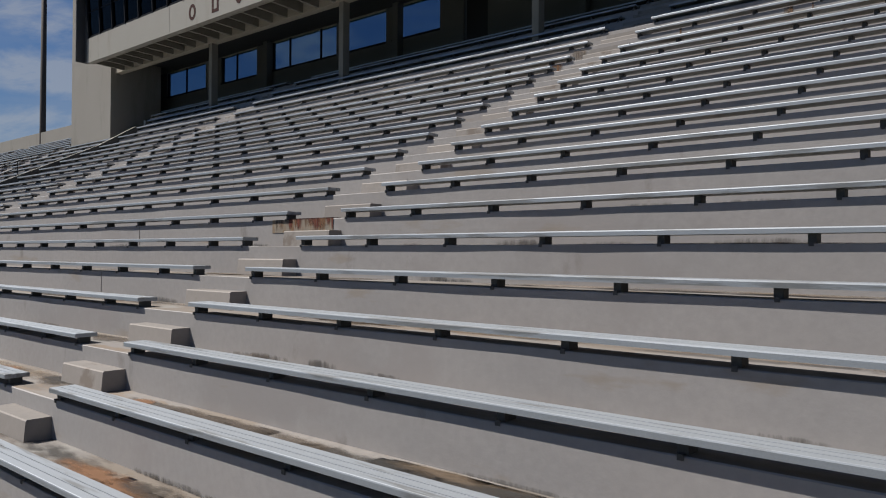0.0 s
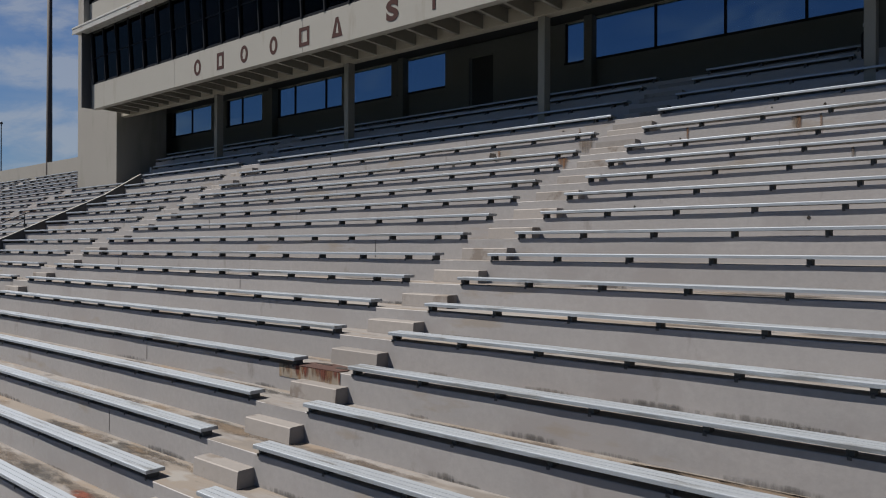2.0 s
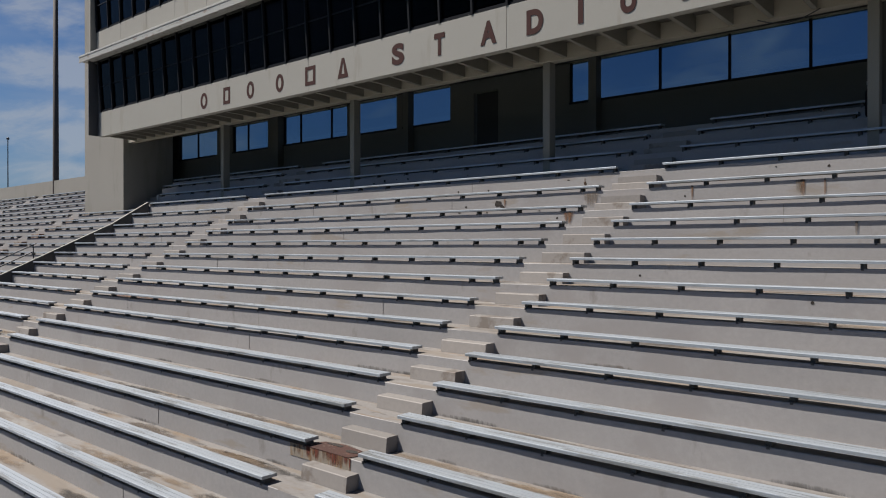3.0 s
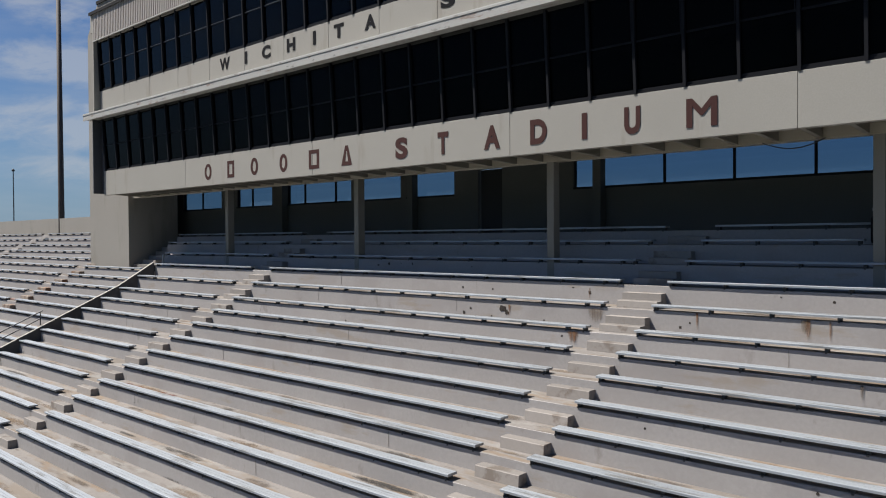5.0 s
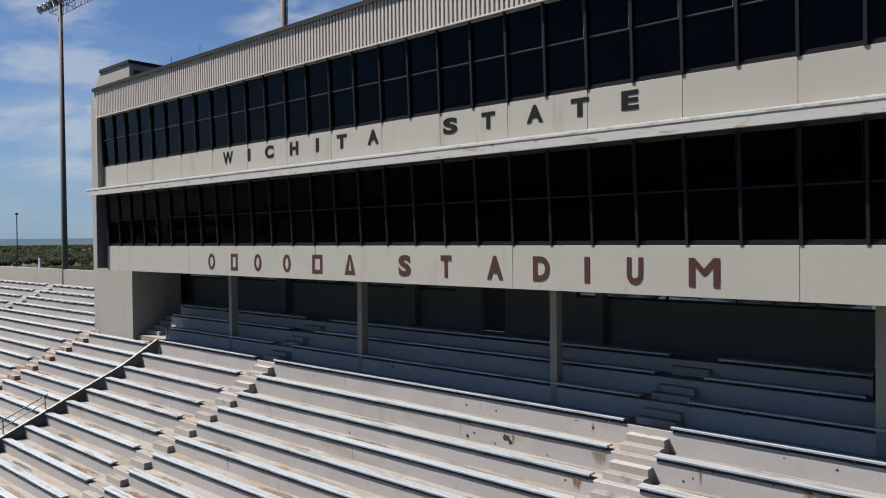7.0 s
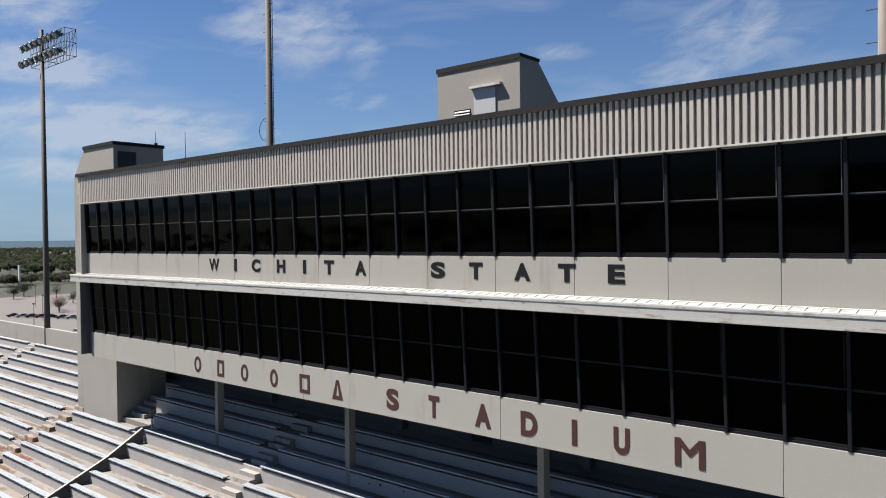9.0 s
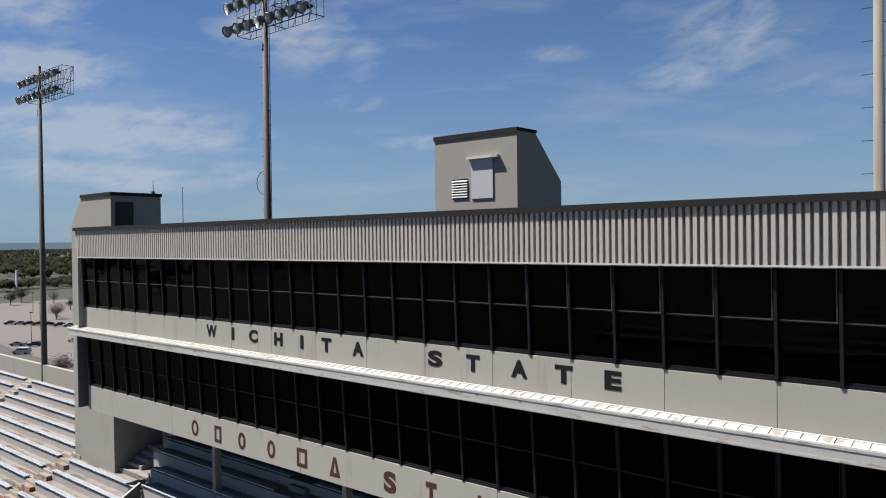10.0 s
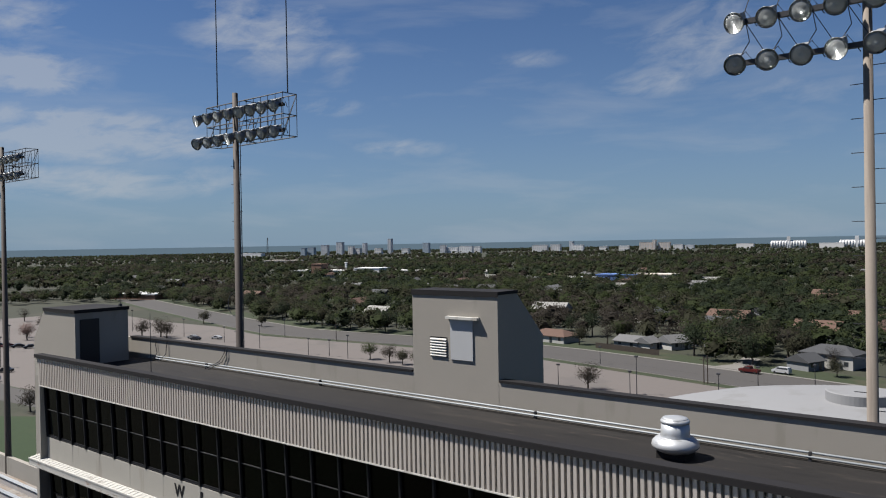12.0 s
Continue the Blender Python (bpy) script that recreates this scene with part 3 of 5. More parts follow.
boxes_part("end_wall", [(XR, XR + 0.25, Y_ROOF, Y_BACK + 0.2, 11.0, Z_TOP)], M_PRECAST, box)
boxes_part("upper_back_wall", [(-35.3, XR, Y_BACK, Y_BACK + 0.25, 18.7, 25.9)], M_STUCCO, box)
boxes_part("parapet_coping", [(-32.4, -14.75, Y_BACK - 0.04, Y_BACK + 0.3, 25.9, 25.97), (-11.33, XR, Y_BACK - 0.04, Y_BACK + 0.3, 25.9, 25.97)], M_COPING, box)

# hall under the press box: back wall with its openings, floor, girder, columns, joists
wins = [(-32.1, -28.7), (-27.45, -24.8), (-23.75, -19.75), (-19.4, -17.1), (-16.8, -14.57), (-9.95, -9.3), (-9.05, -2.1)]
walls, xprev = [], -35.3
for a, b in wins + [(XR, XR)]:
    walls.append((xprev, a, Y_BACK, Y_BACK + 0.2, 17.5, 18.72))
    xprev = b
walls = [w for w in walls if not (w[0] < -13.55 < w[1])] + [(-14.57, -13.55, Y_BACK, Y_BACK + 0.2, 17.5, 18.72), (-12.57, -9.95, Y_BACK, Y_BACK + 0.2, 17.5, 18.72), (-13.55, -12.57, Y_BACK, Y_BACK + 0.2, 18.3, 18.72)]
walls += [(-35.3, -13.55, Y_BACK, Y_BACK + 0.2, 11.0, 17.5), (-12.57, XR, Y_BACK, Y_BACK + 0.2, 11.0, 17.5), (-13.55, -12.57, Y_BACK, Y_BACK + 0.2, 11.0, 16.2)]
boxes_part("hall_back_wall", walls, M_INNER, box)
boxes_part("hall_end_wall", [(-35.28, -35.1, 17.56, Y_BACK - 0.004, 11.0, 24.99)], M_STUCCO, box)
posts = [-30.43, -26.33, -22.64, -20.73, -7.16, -5.29, -3.38]
for a, b in wins:
    cuts = [a] + [p for p in posts if a < p < b] + [b]
    for c, d in zip(cuts[:-1], cuts[1:]):
        pane = boxes_part("rear_pane", [(c + 0.03, d - 0.03, Y_BACK + 0.08, Y_BACK + 0.09, 17.53, 18.68)], M_GLASS_BLUE, box)
        pane.visible_shadow = False
        boxes_part("rear_window_post", [(c - 0.03, c + 0.03, Y_BACK + 0.05, Y_BACK + 0.12, 17.5, 18.7)], M_MULLION, box)
    boxes_part("rear_window_sill", [(a, b, Y_BACK - 0.03, Y_BACK + 0.13, 17.47, 17.53)], M_MULLION, box)
boxes_part("rear_door", [(-13.5, -12.6, Y_BACK + 0.10, Y_BACK + 0.15, 16.22, 18.28)], M_DARKDOOR, box, "black closed rear door")
boxes_part("hall_floor", [(-35.1, XR, row_y(-4) + OVERHANG, Y_BACK, 15.5, row_z(-3) - GAP)], M_CONCRETE, box)
for x in (-23.75, -16.3, -8.95, -1.6, 5.8, 13.2):
    boxes_part("column", [(x, x + 0.20, 15.35, 15.62, 14.4, 18.0)], M_COLUMN, box)
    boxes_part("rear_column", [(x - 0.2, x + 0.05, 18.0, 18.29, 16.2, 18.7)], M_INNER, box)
# girder tan lightened to include light bounced up from the stand
M_JOIST = material("bounce_lit_tan_girder", (0.34, 0.30, 0.24), 0.88, grain=0.06)
boxes_part("girder", [(-31.2, XR, 15.3, 15.6, 17.98, 18.36)], M_JOIST, box)
joist = mesh_of("joist", *prism([(0.0, 0.335), (0.0, 0.03), (1.4, -0.02), (1.4, 0.335)], -0.05, 0.05), M_COLUMN)
x = -30.4
while x < XR - 0.2:
    piece("joist", joist, box, (x, Y_LOW + 0.185, Z_LF0))
    x += 0.82

# roof hut
hut = thing("roof_hut", "tan stair hut with a sloping rear on the roof", "rooftop hut")
prof = [(Y_BACK - 0.006, 25.03), (Y_BACK - 0.006, 28.5), (19.35, 28.5), (20.9, 27.05), (20.9, 25.03)]
piece("wall", mesh_of("wall", *prism(prof, -14.70, -11.36), M_STUCCO), hut)
prof = [(Y_BACK - 0.04, 28.44), (Y_BACK - 0.04, 28.6), (19.4, 28.6), (19.38, 28.5), (Y_BACK, 28.502)]
piece("coping", mesh_of("coping", *prism(prof, -14.73, -11.33), M_COPING), hut)
boxes_part("door", [(-13.13, -12.27, Y_BACK - 0.045, Y_BACK - 0.003, 26.45, 27.72)], M_DOOR, hut, "plain white metal door")
boxes_part("door_canopy", [(-13.24, -12.02, Y_BACK - 0.16, Y_BACK - 0.003, 27.72, 27.80)], M_LEDGE, hut)
boxes_part("louvre_frame", [(-13.97, -13.28, Y_BACK - 0.012, Y_BACK - 0.003, 26.48, 27.12)], M_MULLION, hut)
for i in range(7):
    z = 26.51 + i * 0.085
    piece("louvre_slat", mesh_of("louvre_slat", *prism([(Y_BACK - 0.05, z), (Y_BACK - 0.05, z + 0.02), (Y_BACK - 0.014, z + 0.055), (Y_BACK - 0.014, z + 0.03)], -13.95, -13.3), M_LEDGE), hut)

# stair tower at the end
tower = thing("roof_stair_tower", "tan stair tower with a sloping side on the roof end", "rooftop hut")
prof = [(-35.3, 11.0), (-35.3, 26.0), (-34.2, 27.38), (-31.25, 27.38), (-31.25, 25.03), (-31.32, 25.0), (-31.32, 11.0)]
piece("wall", mesh_of("wall", *prism(prof, 15.15, 17.55, "y"), M_STUCCO), tower)
piece("coping", mesh_of("coping", *prism([(-34.24, 27.33), (-34.24, 27.48), (-31.2, 27.48), (-31.2, 27.33)], 15.1, 17.6, "y"), M_COPING), tower)
boxes_part("door", [(-31.247, -31.22, 15.35, 16.2, 25.1, 27.05)], M_DARKDOOR, tower, "black metal door")

# roof ventilator
vent = thing("roof_ventilator", "silver spun-metal mushroom roof ventilator", "ventilator", at=(-5.4, 16.75, 25.03))
piece("curb", mesh_of("curb", *box_data([(-0.33, 0.33, -0.33, 0.33, -0.01, 0.16)]), M_ROOF), vent)
M_SPUN = material("weathered_spun_aluminium", (0.42, 0.43, 0.44), 0.45, 0.5, spots=[((0.28, 0.285, 0.29), 0.35, 3.0, (1, 1, 2.5))], grain=0.08, bump=0.05)
piece("skirt", mesh_of("skirt", *lathe_data([(0.30, 0.13), (0.34, 0.12), (0.47, 0.19), (0.53, 0.25), (0.54, 0.285), (0.52, 0.36), (0.46, 0.43), (0.37, 0.475), (0.345, 0.48)], 40), M_SPUN, True), vent)
piece("cap", mesh_of("cap", *lathe_data([(0.345, 0.47), (0.335, 0.49), (0.328, 0.56), (0.315, 0.80)], 40), M_SPUN, True), vent)
piece("cap_rim", mesh_of("cap_rim", *lathe_data([(0.318, 0.795), (0.33, 0.80), (0.33, 0.835), (0.315, 0.86), (0.29, 0.885)], 40), M_SPUN, True), vent)
piece("cap_lid", mesh_of("cap_lid", *lathe_data([(0.292, 0.88), (0.28, 0.905), (0.15, 0.915), (0.0, 0.917)], 40), M_SPUN, True), vent)

# pipe along the rear parapet
M_GREYPIPE = material("dull_grey_pipe", (0.246, 0.264, 0.279), 0.6, 0.3, grain=0.1)
pipe = thing("roof_pipe", "two dull grey pipes along the rear parapet", "pipe")
for dz, dy in ((25.13, 18.08), (25.21, 18.16)):
    piece("pipe_run", mesh_of("pipe_run", *tube_data([(-30.5, dy, dz), (XR, dy, dz)], 0.03, 8), M_GREYPIPE, True), pipe)
for x in (-26, -19, -10, -2.83, 5):
    boxes_part("stand", [(x - 0.03, x + 0.03, 18.07, 18.17, 25.03, 25.24)], M_STEELDARK, pipe)

# letters
def letter(ch, x0, x1, y, z0, z1, mat, parent):
    bold = 0.0 if ch in "MW" else 0.046
    cu = bpy.data.curves.new("letter", "FONT")
    cu.body, cu.extrude, cu.offset, cu.size = ch, 0.004, bold, 1.0
    tmp = bpy.data.objects.new("letter", cu)
    scene.collection.objects.link(tmp)
    bpy.context.view_layer.update()
    me = bpy.data.meshes.new_from_object(tmp.evaluated_get(bpy.context.evaluated_depsgraph_get()))
    bpy.data.objects.remove(tmp)
    xs, ys = [v.co.x for v in me.vertices], [v.co.y for v in me.vertices]
    sx, sy = (x1 - x0) / (max(xs) - min(xs)), (z1 - z0) / (max(ys) - min(ys))
    mx, my = min(xs), min(ys)
    for v in me.vertices:
        v.co = ((v.co.x - mx) * sx, -v.co.z, (v.co.y - my) * sy)
    if not bold:
        base = [tuple(v.co) for v in me.vertices]
        faces = [tuple(p.vertices) for p in me.polygons]
        me.clear_geometry()
        vs, fs = [], []
        for i, dx in enumerate((-0.018, -0.006, 0.006, 0.018)):
            fs += [tuple(q + len(vs) for q in f) for f in faces]
            vs += [(a + dx, b - 0.0006 * i, c) for a, b, c in base]
        me.from_pydata(vs, [], fs)
    me.materials.clear()
    me.materials.append(mat)
    return piece("letter", me, parent, (x0, y - 0.006, z0))


sign_up = thing("upper_sign", "black raised letters on the upper cream fascia", "sign")
for ch, a, b in [("W", -21.15, -20.58), ("I", -19.67, -19.53), ("C", -18.70, -18.24), ("H", -17.38, -16.96), ("I", -16.10, -15.96), ("T", -15.13, -14.70), ("A", -13.81, -13.36), ("S", -10.97, -10.50), ("T", -9.72, -9.31), ("A", -8.38, -7.93), ("T", -7.19, -6.74), ("E", -5.96, -5.57)]:
    letter(ch, a, b, Y_UP, 21.90, 22.31, M_BLACKPAINT, sign_up)
sign_low = thing("lower_sign", "faded maroon raised letters on the lower cream fascia", "sign")
for ch, a, b in [("S", -12.81, -12.35), ("T", -11.26, -10.90), ("A", -9.73, -9.24), ("D", -8.36, -7.90), ("I", -6.98, -6.85), ("U", -5.95, -5.58), ("M", -4.57, -3.98)]:
    letter(ch, a, b, Y_LOW, 18.23, 18.81, M_MAROON, sign_low)
# six plain shapes ahead of the lettering: ovals, frames, a wedge
def plain_shape(form, a, b, z0, z1, y):
    w, h, t = b - a, z1 - z0, 0.115
    if form == "oval":
        n = 20
        out = [(w / 2 + w / 2 * math.cos(2 * math.pi * i / n), h / 2 + h / 2 * math.sin(2 * math.pi * i / n)) for i in range(n)]
        inn = [(w / 2 + (w / 2 - t) * math.cos(2 * math.pi * i / n), h / 2 + (h / 2 - t) * math.sin(2 * math.pi * i / n)) for i in range(n)]
    elif form == "frame":
        out, inn = [(0, 0), (w, 0), (w, h), (0, h)], [(t, t), (w - t, t), (w - t, h - t), (t, h - t)]
    else:
        out, inn = [(0, 0), (w, 0), (w * 0.62, h), (w * 0.38, h)], [(0.17, t), (w - 0.17, t), (w * 0.53, h - 0.16), (w * 0.47, h - 0.16)]
    n = len(out)
    vs = [(u, -0.006, v) for u, v in out] + [(u, -0.006, v) for u, v in inn] + [(u, 0.004, v) for u, v in out] + [(u, 0.004, v) for u, v in inn]
    fs = []
    for i in range(n):
        j = (i + 1) % n
        fs += [(i, j, n + j, n + i), (i, 2 * n + i, 2 * n + j, j), (n + i, n + j, 3 * n + j, 3 * n + i)]
    piece("plain_shape", mesh_of("plain_shape", vs, fs, M_MAROON), sign_low, (a, y, z0))


for form, a, b in [("oval", -22.52, -22.07), ("frame", -21.06, -20.64), ("oval", -19.66, -19.24), ("oval", -18.06, -17.65), ("frame", -16.57, -16.08), ("wedge", -15.06, -14.59)]:
    plain_shape(form, a, b, 18.21, 18.79, Y_LOW)

# ---- wear on the stand: rust, spalled holes, joints ----
def patch(parent, name, x, y, z, w, h, mat, seed, facing="front", corners=9):
    """Irregular thin patch on a riser (front) or a tread (top)."""
    rnd = random.Random(seed)
    ring = []
    for i in range(corners):
        a = 2 * math.pi * i / corners
        r = rnd.uniform(0.65, 1.1)
        ring.append((r * w / 2 * math.cos(a), r * h / 2 * math.sin(a)))
    n = len(ring)
    if facing == "front":
        vs = [(u, -0.003, v) for u, v in ring] + [(u, 0.004, v) for u, v in ring]
    else:
        vs = [(u, v, 0.005) for u, v in ring] + [(u, v, -0.004) for u, v in ring]
    fs = [tuple(range(n)), tuple(range(2 * n - 1, n - 1, -1))] + [(i, i + n, (i + 1) % n + n, (i + 1) % n) for i in range(n)]
    return piece(name, mesh_of(name, vs, fs, mat), parent, (x, y, z))


def riser_y(k):
    return row_y(k) + OVERHANG


M_SPALL = material("dark_spalled_concrete", (0.0356, 0.028, 0.0229), 0.95, grain=0.4, grain_size=30, bump=0.4)
M_STREAK = material("orange_rust_streak", (0.213, 0.122, 0.0508), 0.9, spots=[((0.153, 0.0712, 0.0254), 0.5, 6.0, (2, 2, 0.3))], grain=0.2)
M_JOINT = material("dark_joint_filler", (0.227, 0.207, 0.192), 0.95, grain=0.2)

M_RUSTCREAM = material("cream_stained_concrete", (0.246, 0.209, 0.164), 0.9, spots=[((0.221, 0.139, 0.0697), 0.5, 3.0, (3, 3, 0.5)), ((0.139, 0.0533, 0.0246), 0.2, 4.0, (3, 3, 0.4))], grain=0.08)

SPALLS = [(-1, -14.72, 15.29, 0.09, 0.12), (-1, -13.73, 15.30, 0.06, 0.09), (-1, -14.2, 15.31, 0.05, 0.04), (-1, -15.19, 15.24, 0.12, 0.05), (-1, -11.44, 15.26, 0.05, 0.04),
                                     (0, -11.18, 14.74, 0.08, 0.10), (0, -10.17, 14.73, 0.07, 0.05), (0, -7.76, 14.86, 0.09, 0.04), (0, -7.31, 14.76, 0.09, 0.11), (0, -3.05, 14.85, 0.05, 0.04), (0, -2.1, 14.8, 0.06, 0.07)]
SPALLS += [
                                     (1, -9.32, 14.33, 0.26, 0.17), (1, -9.2, 14.24, 0.12, 0.14), (1, -10.56, 14.16, 0.09, 0.10), (1, -10.34, 14.28, 0.07, 0.06), (1, -9.67, 14.12, 0.05, 0.05), (1, -8.12, 14.12, 0.05, 0.04), (1, -4.8, 14.2, 0.07, 0.07), (1, -4.6, 14.3, 0.05, 0.05),
                                     (2, -7.19, 13.9, 0.06, 0.06), (2, -14.32, 13.75, 0.06, 0.06), (5, -4.2, 12.78, 0.05, 0.05), (6, -1.3, 12.5, 0.05, 0.06), (8, -18.2, 11.6, 0.05, 0.05)]
for i, (k, x, z, w, h) in enumerate(SPALLS):
    patch(stand, "spall", x, riser_y(k), z, w, h, M_SPALL, 40 + i)
joint = mesh_of("joint", *box_data([(-0.006, 0.006, -0.0035, 0.004, -0.33, -0.012)]), M_JOINT)
for k, x in [(0, -16.14), (0, -10.7), (1, -16.4), (1, -10.81), (8, -12.16), (9, -11.48), (8, -18.2), (5, -17.2), (3, -13.4), (3, -23.0), (4, -24.6), (12, -11.2), (14, -9.6), (2, -2.5), (7, -9.0)]:
    piece("joint", joint, stand, (x, riser_y(k), row_z(k) - GAP))
# soft stains on treads and risers: rust, silt, damp dirt
def stain_material(name, colour, axes, strength=0.85, stretch=(1, 1, 1), hang=False):
    m = bpy.data.materials.new(name)
    m.use_nodes = True
    n, l = m.node_tree.nodes, m.node_tree.links
    b, out = n["Principled BSDF"], n["Material Output"]
    b.inputs["Base Color"].default_value = (*colour, 1)
    b.inputs["Roughness"].default_value = 0.95
    tc, sep, geo = n.new("ShaderNodeTexCoord"), n.new("ShaderNodeSeparateXYZ"), n.new("ShaderNodeNewGeometry")
    l.new(tc.outputs["Generated"], sep.inputs["Vector"])

    def calc(op, a, bb):
        k = n.new("ShaderNodeMath")
        k.operation = op
        for i, v in enumerate((a, bb)):
            if isinstance(v, (int, float)):
                k.inputs[i].default_value = v
            else:
                l.new(v, k.inputs[i])
        return k.outputs["Value"]
    squares = []
    for ax in axes:
        if hang and ax == "Z":
            c = calc("SUBTRACT", 1.0, sep.outputs[ax])
            squares.append(calc("MULTIPLY", c, c))
        else:
            c = calc("SUBTRACT", sep.outputs[ax], 0.5)
            squares.append(calc("MULTIPLY", calc("MULTIPLY", c, c), 4.0))
    inside = calc("SUBTRACT", 1.0, calc("ADD", squares[0], squares[1]))
    mp, ns = n.new("ShaderNodeMapping"), n.new("ShaderNodeTexNoise")
    mp.inputs["Scale"].default_value = stretch
    l.new(geo.outputs["Position"], mp.inputs["Vector"])
    l.new(mp.outputs["Vector"], ns.inputs["Vector"])
    ns.inputs["Scale"].default_value, ns.inputs["Detail"].default_value, ns.inputs["Roughness"].default_value = 5.0, 7.0, 0.68
    rough = calc("MULTIPLY", calc("SUBTRACT", ns.outputs["Fac"], 0.52), 4.5)
    fac = calc("MULTIPLY", calc("MINIMUM", calc("MAXIMUM", calc("ADD", inside, rough), 0.0), 1.0), calc("MINIMUM", calc("MAXIMUM", calc("MULTIPLY", inside, 1.8), 0.0), 1.0))
    fac = calc("MULTIPLY", fac, strength)
    tr, mx = n.new("ShaderNodeBsdfTransparent"), n.new("ShaderNodeMixShader")
    l.new(fac, mx.inputs["Fac"])
    l.new(tr.outputs["BSDF"], mx.inputs[1])
    l.new(b.outputs["BSDF"], mx.inputs[2])
    l.new(mx.outputs["Shader"], out.inputs["Surface"])
    return m


STAIN = {}
for cname, colour, strength in (("orange_silt", (0.157, 0.112, 0.0737), 0.52), ("brown_dirt", (0.0968, 0.0763, 0.06), 0.65), ("dark_damp", (0.0381, 0.034, 0.0305), 0.65), ("red_rust", (0.125, 0.03, 0.014), 0.85), ("orange_rust", (0.168, 0.0836, 0.0407), 0.75)):
    top = stain_material(cname + "_on_treads", colour, ("X", "Y"), strength, (0.6, 1.5, 1))
    front = stain_material(cname + "_on_risers", colour, ("X", "Z"), strength * 0.75, (3.0, 3.0, 0.4))
    run = stain_material(cname + "_running_down", colour, ("X", "Z"), min(1.0, strength * 1.15), (4.5, 4.5, 0.25), True)
    STAIN[cname] = (mesh_of("stain", [(-0.5, -0.5, 1), (0.5, -0.5, 1), (0.5, 0.5, 1), (-0.5, 0.5, 1)], [(0, 1, 2, 3)], top), mesh_of("streak", [(-0.5, 0, -0.5), (0.5, 0, -0.5), (0.5, 0, 0.5), (-0.5, 0, 0.5)], [(0, 1, 2, 3)], front), mesh_of("streak", [(-0.5, 0, -0.5), (0.5, 0, -0.5), (0.5, 0, 0.5), (-0.5, 0, 0.5)], [(0, 1, 2, 3)], run))
LAYER = iter(range(100000))


def tread_stain(parent, x, k, level, along, w, d, kind, lift=0):
    """Stain on the tread of row k; along 0 at the front edge, 1 at the foot of the next riser."""
    d = min(d, TREAD - 0.02)
    y = row_y(k) + OVERHANG + d / 2 + 0.01 + (TREAD - 0.02 - d) * along
    ob = piece("stain", STAIN[kind][0], parent, (x, y, level(k) - GAP + 0.002))
    ob.scale = (w, d, 0.002 + 0.0003 * (next(LAYER) % 40))


def riser_streak(parent, x, k, level, top, w, h, kind):
    ob = piece("streak", STAIN[kind][2], parent, (x, row_y(k) + OVERHANG - 0.006 - 0.0003 * (next(LAYER) % 20), level(k) - GAP - top - h / 2))
    ob.scale = (w, 0.004, h)


# the badly rusted riser and tread in the aisle
y12, t12 = riser_y(12), row_z(12) - GAP
rust = thing("rusted_step", "rusted step edge with streaks running down stained concrete", "step", at=(-6.66, y12, t12))
piece("stained_riser", mesh_of("stained_riser", *box_data([(-0.66, 0.66, -0.005, 0.004, -0.185, 0.0)]), M_RUSTCREAM), rust)
for x, w, h, kind in ((-0.56, 0.10, 0.17, "orange_silt"), (-0.46, 0.16, 0.18, "orange_rust"), (-0.26, 0.20, 0.17, "red_rust"), (-0.14, 0.12, 0.13, "orange_rust"), (-0.05, 0.18, 0.18, "red_rust"), (0.12, 0.14, 0.18, "orange_rust"), (0.20, 0.14, 0.15, "red_rust"),
                      (0.31, 0.20, 0.185, "red_rust"), (0.38, 0.12, 0.185, "red_rust"), (0.45, 0.16, 0.18, "orange_rust"), (0.56, 0.10, 0.12, "red_rust"), (0.64, 0.05, 0.185, "red_rust")):
    run = piece("rust_run", STAIN[kind][2], rust, (x, -0.0055 - 0.0003 * (next(LAYER) % 20), 0.002 - h / 2))
    run.scale = (w, 0.004, h)
piece("rusted_plate", mesh_of("rusted_plate", *prism([(-0.35, -0.008), (0.62, -0.008), (0.66, 0.12), (0.52, 0.34), (0.1, 0.40), (-0.25, 0.33), (-0.38, 0.16)], 0.004, 0.012, "z"), M_RUST), rust)
patch(rust, "flaked_scab", 0.45, 0.22, 0.012, 0.3, 0.12, M_SPALL, 4, "top")
patch(rust, "flaked_scab", 0.0, 0.30, 0.012, 0.35, 0.10, M_SPALL, 5, "top")


rnd = random.Random(9)
for i in range(290):
    k = rnd.randint(1, 20)
    x = rnd.choice([rnd.uniform(-5.0, 3.0), rnd.uniform(-5.0, 2.0), rnd.uniform(-19.0, -6.6), rnd.uniform(-19.0, -6.6), rnd.uniform(-27, -21.2)])
    kind = rnd.choice(["orange_silt", "orange_silt", "brown_dirt", "brown_dirt", "dark_damp", "orange_silt"])
    foot = kind != "orange_silt" or rnd.random() < 0.5
    tread_stain(stand, x, k, row_z, rnd.uniform(0.75, 1.0) if foot else rnd.uniform(0.3, 0.9), rnd.uniform(0.6, 2.6), rnd.uniform(0.12, 0.5), kind, i % 5)
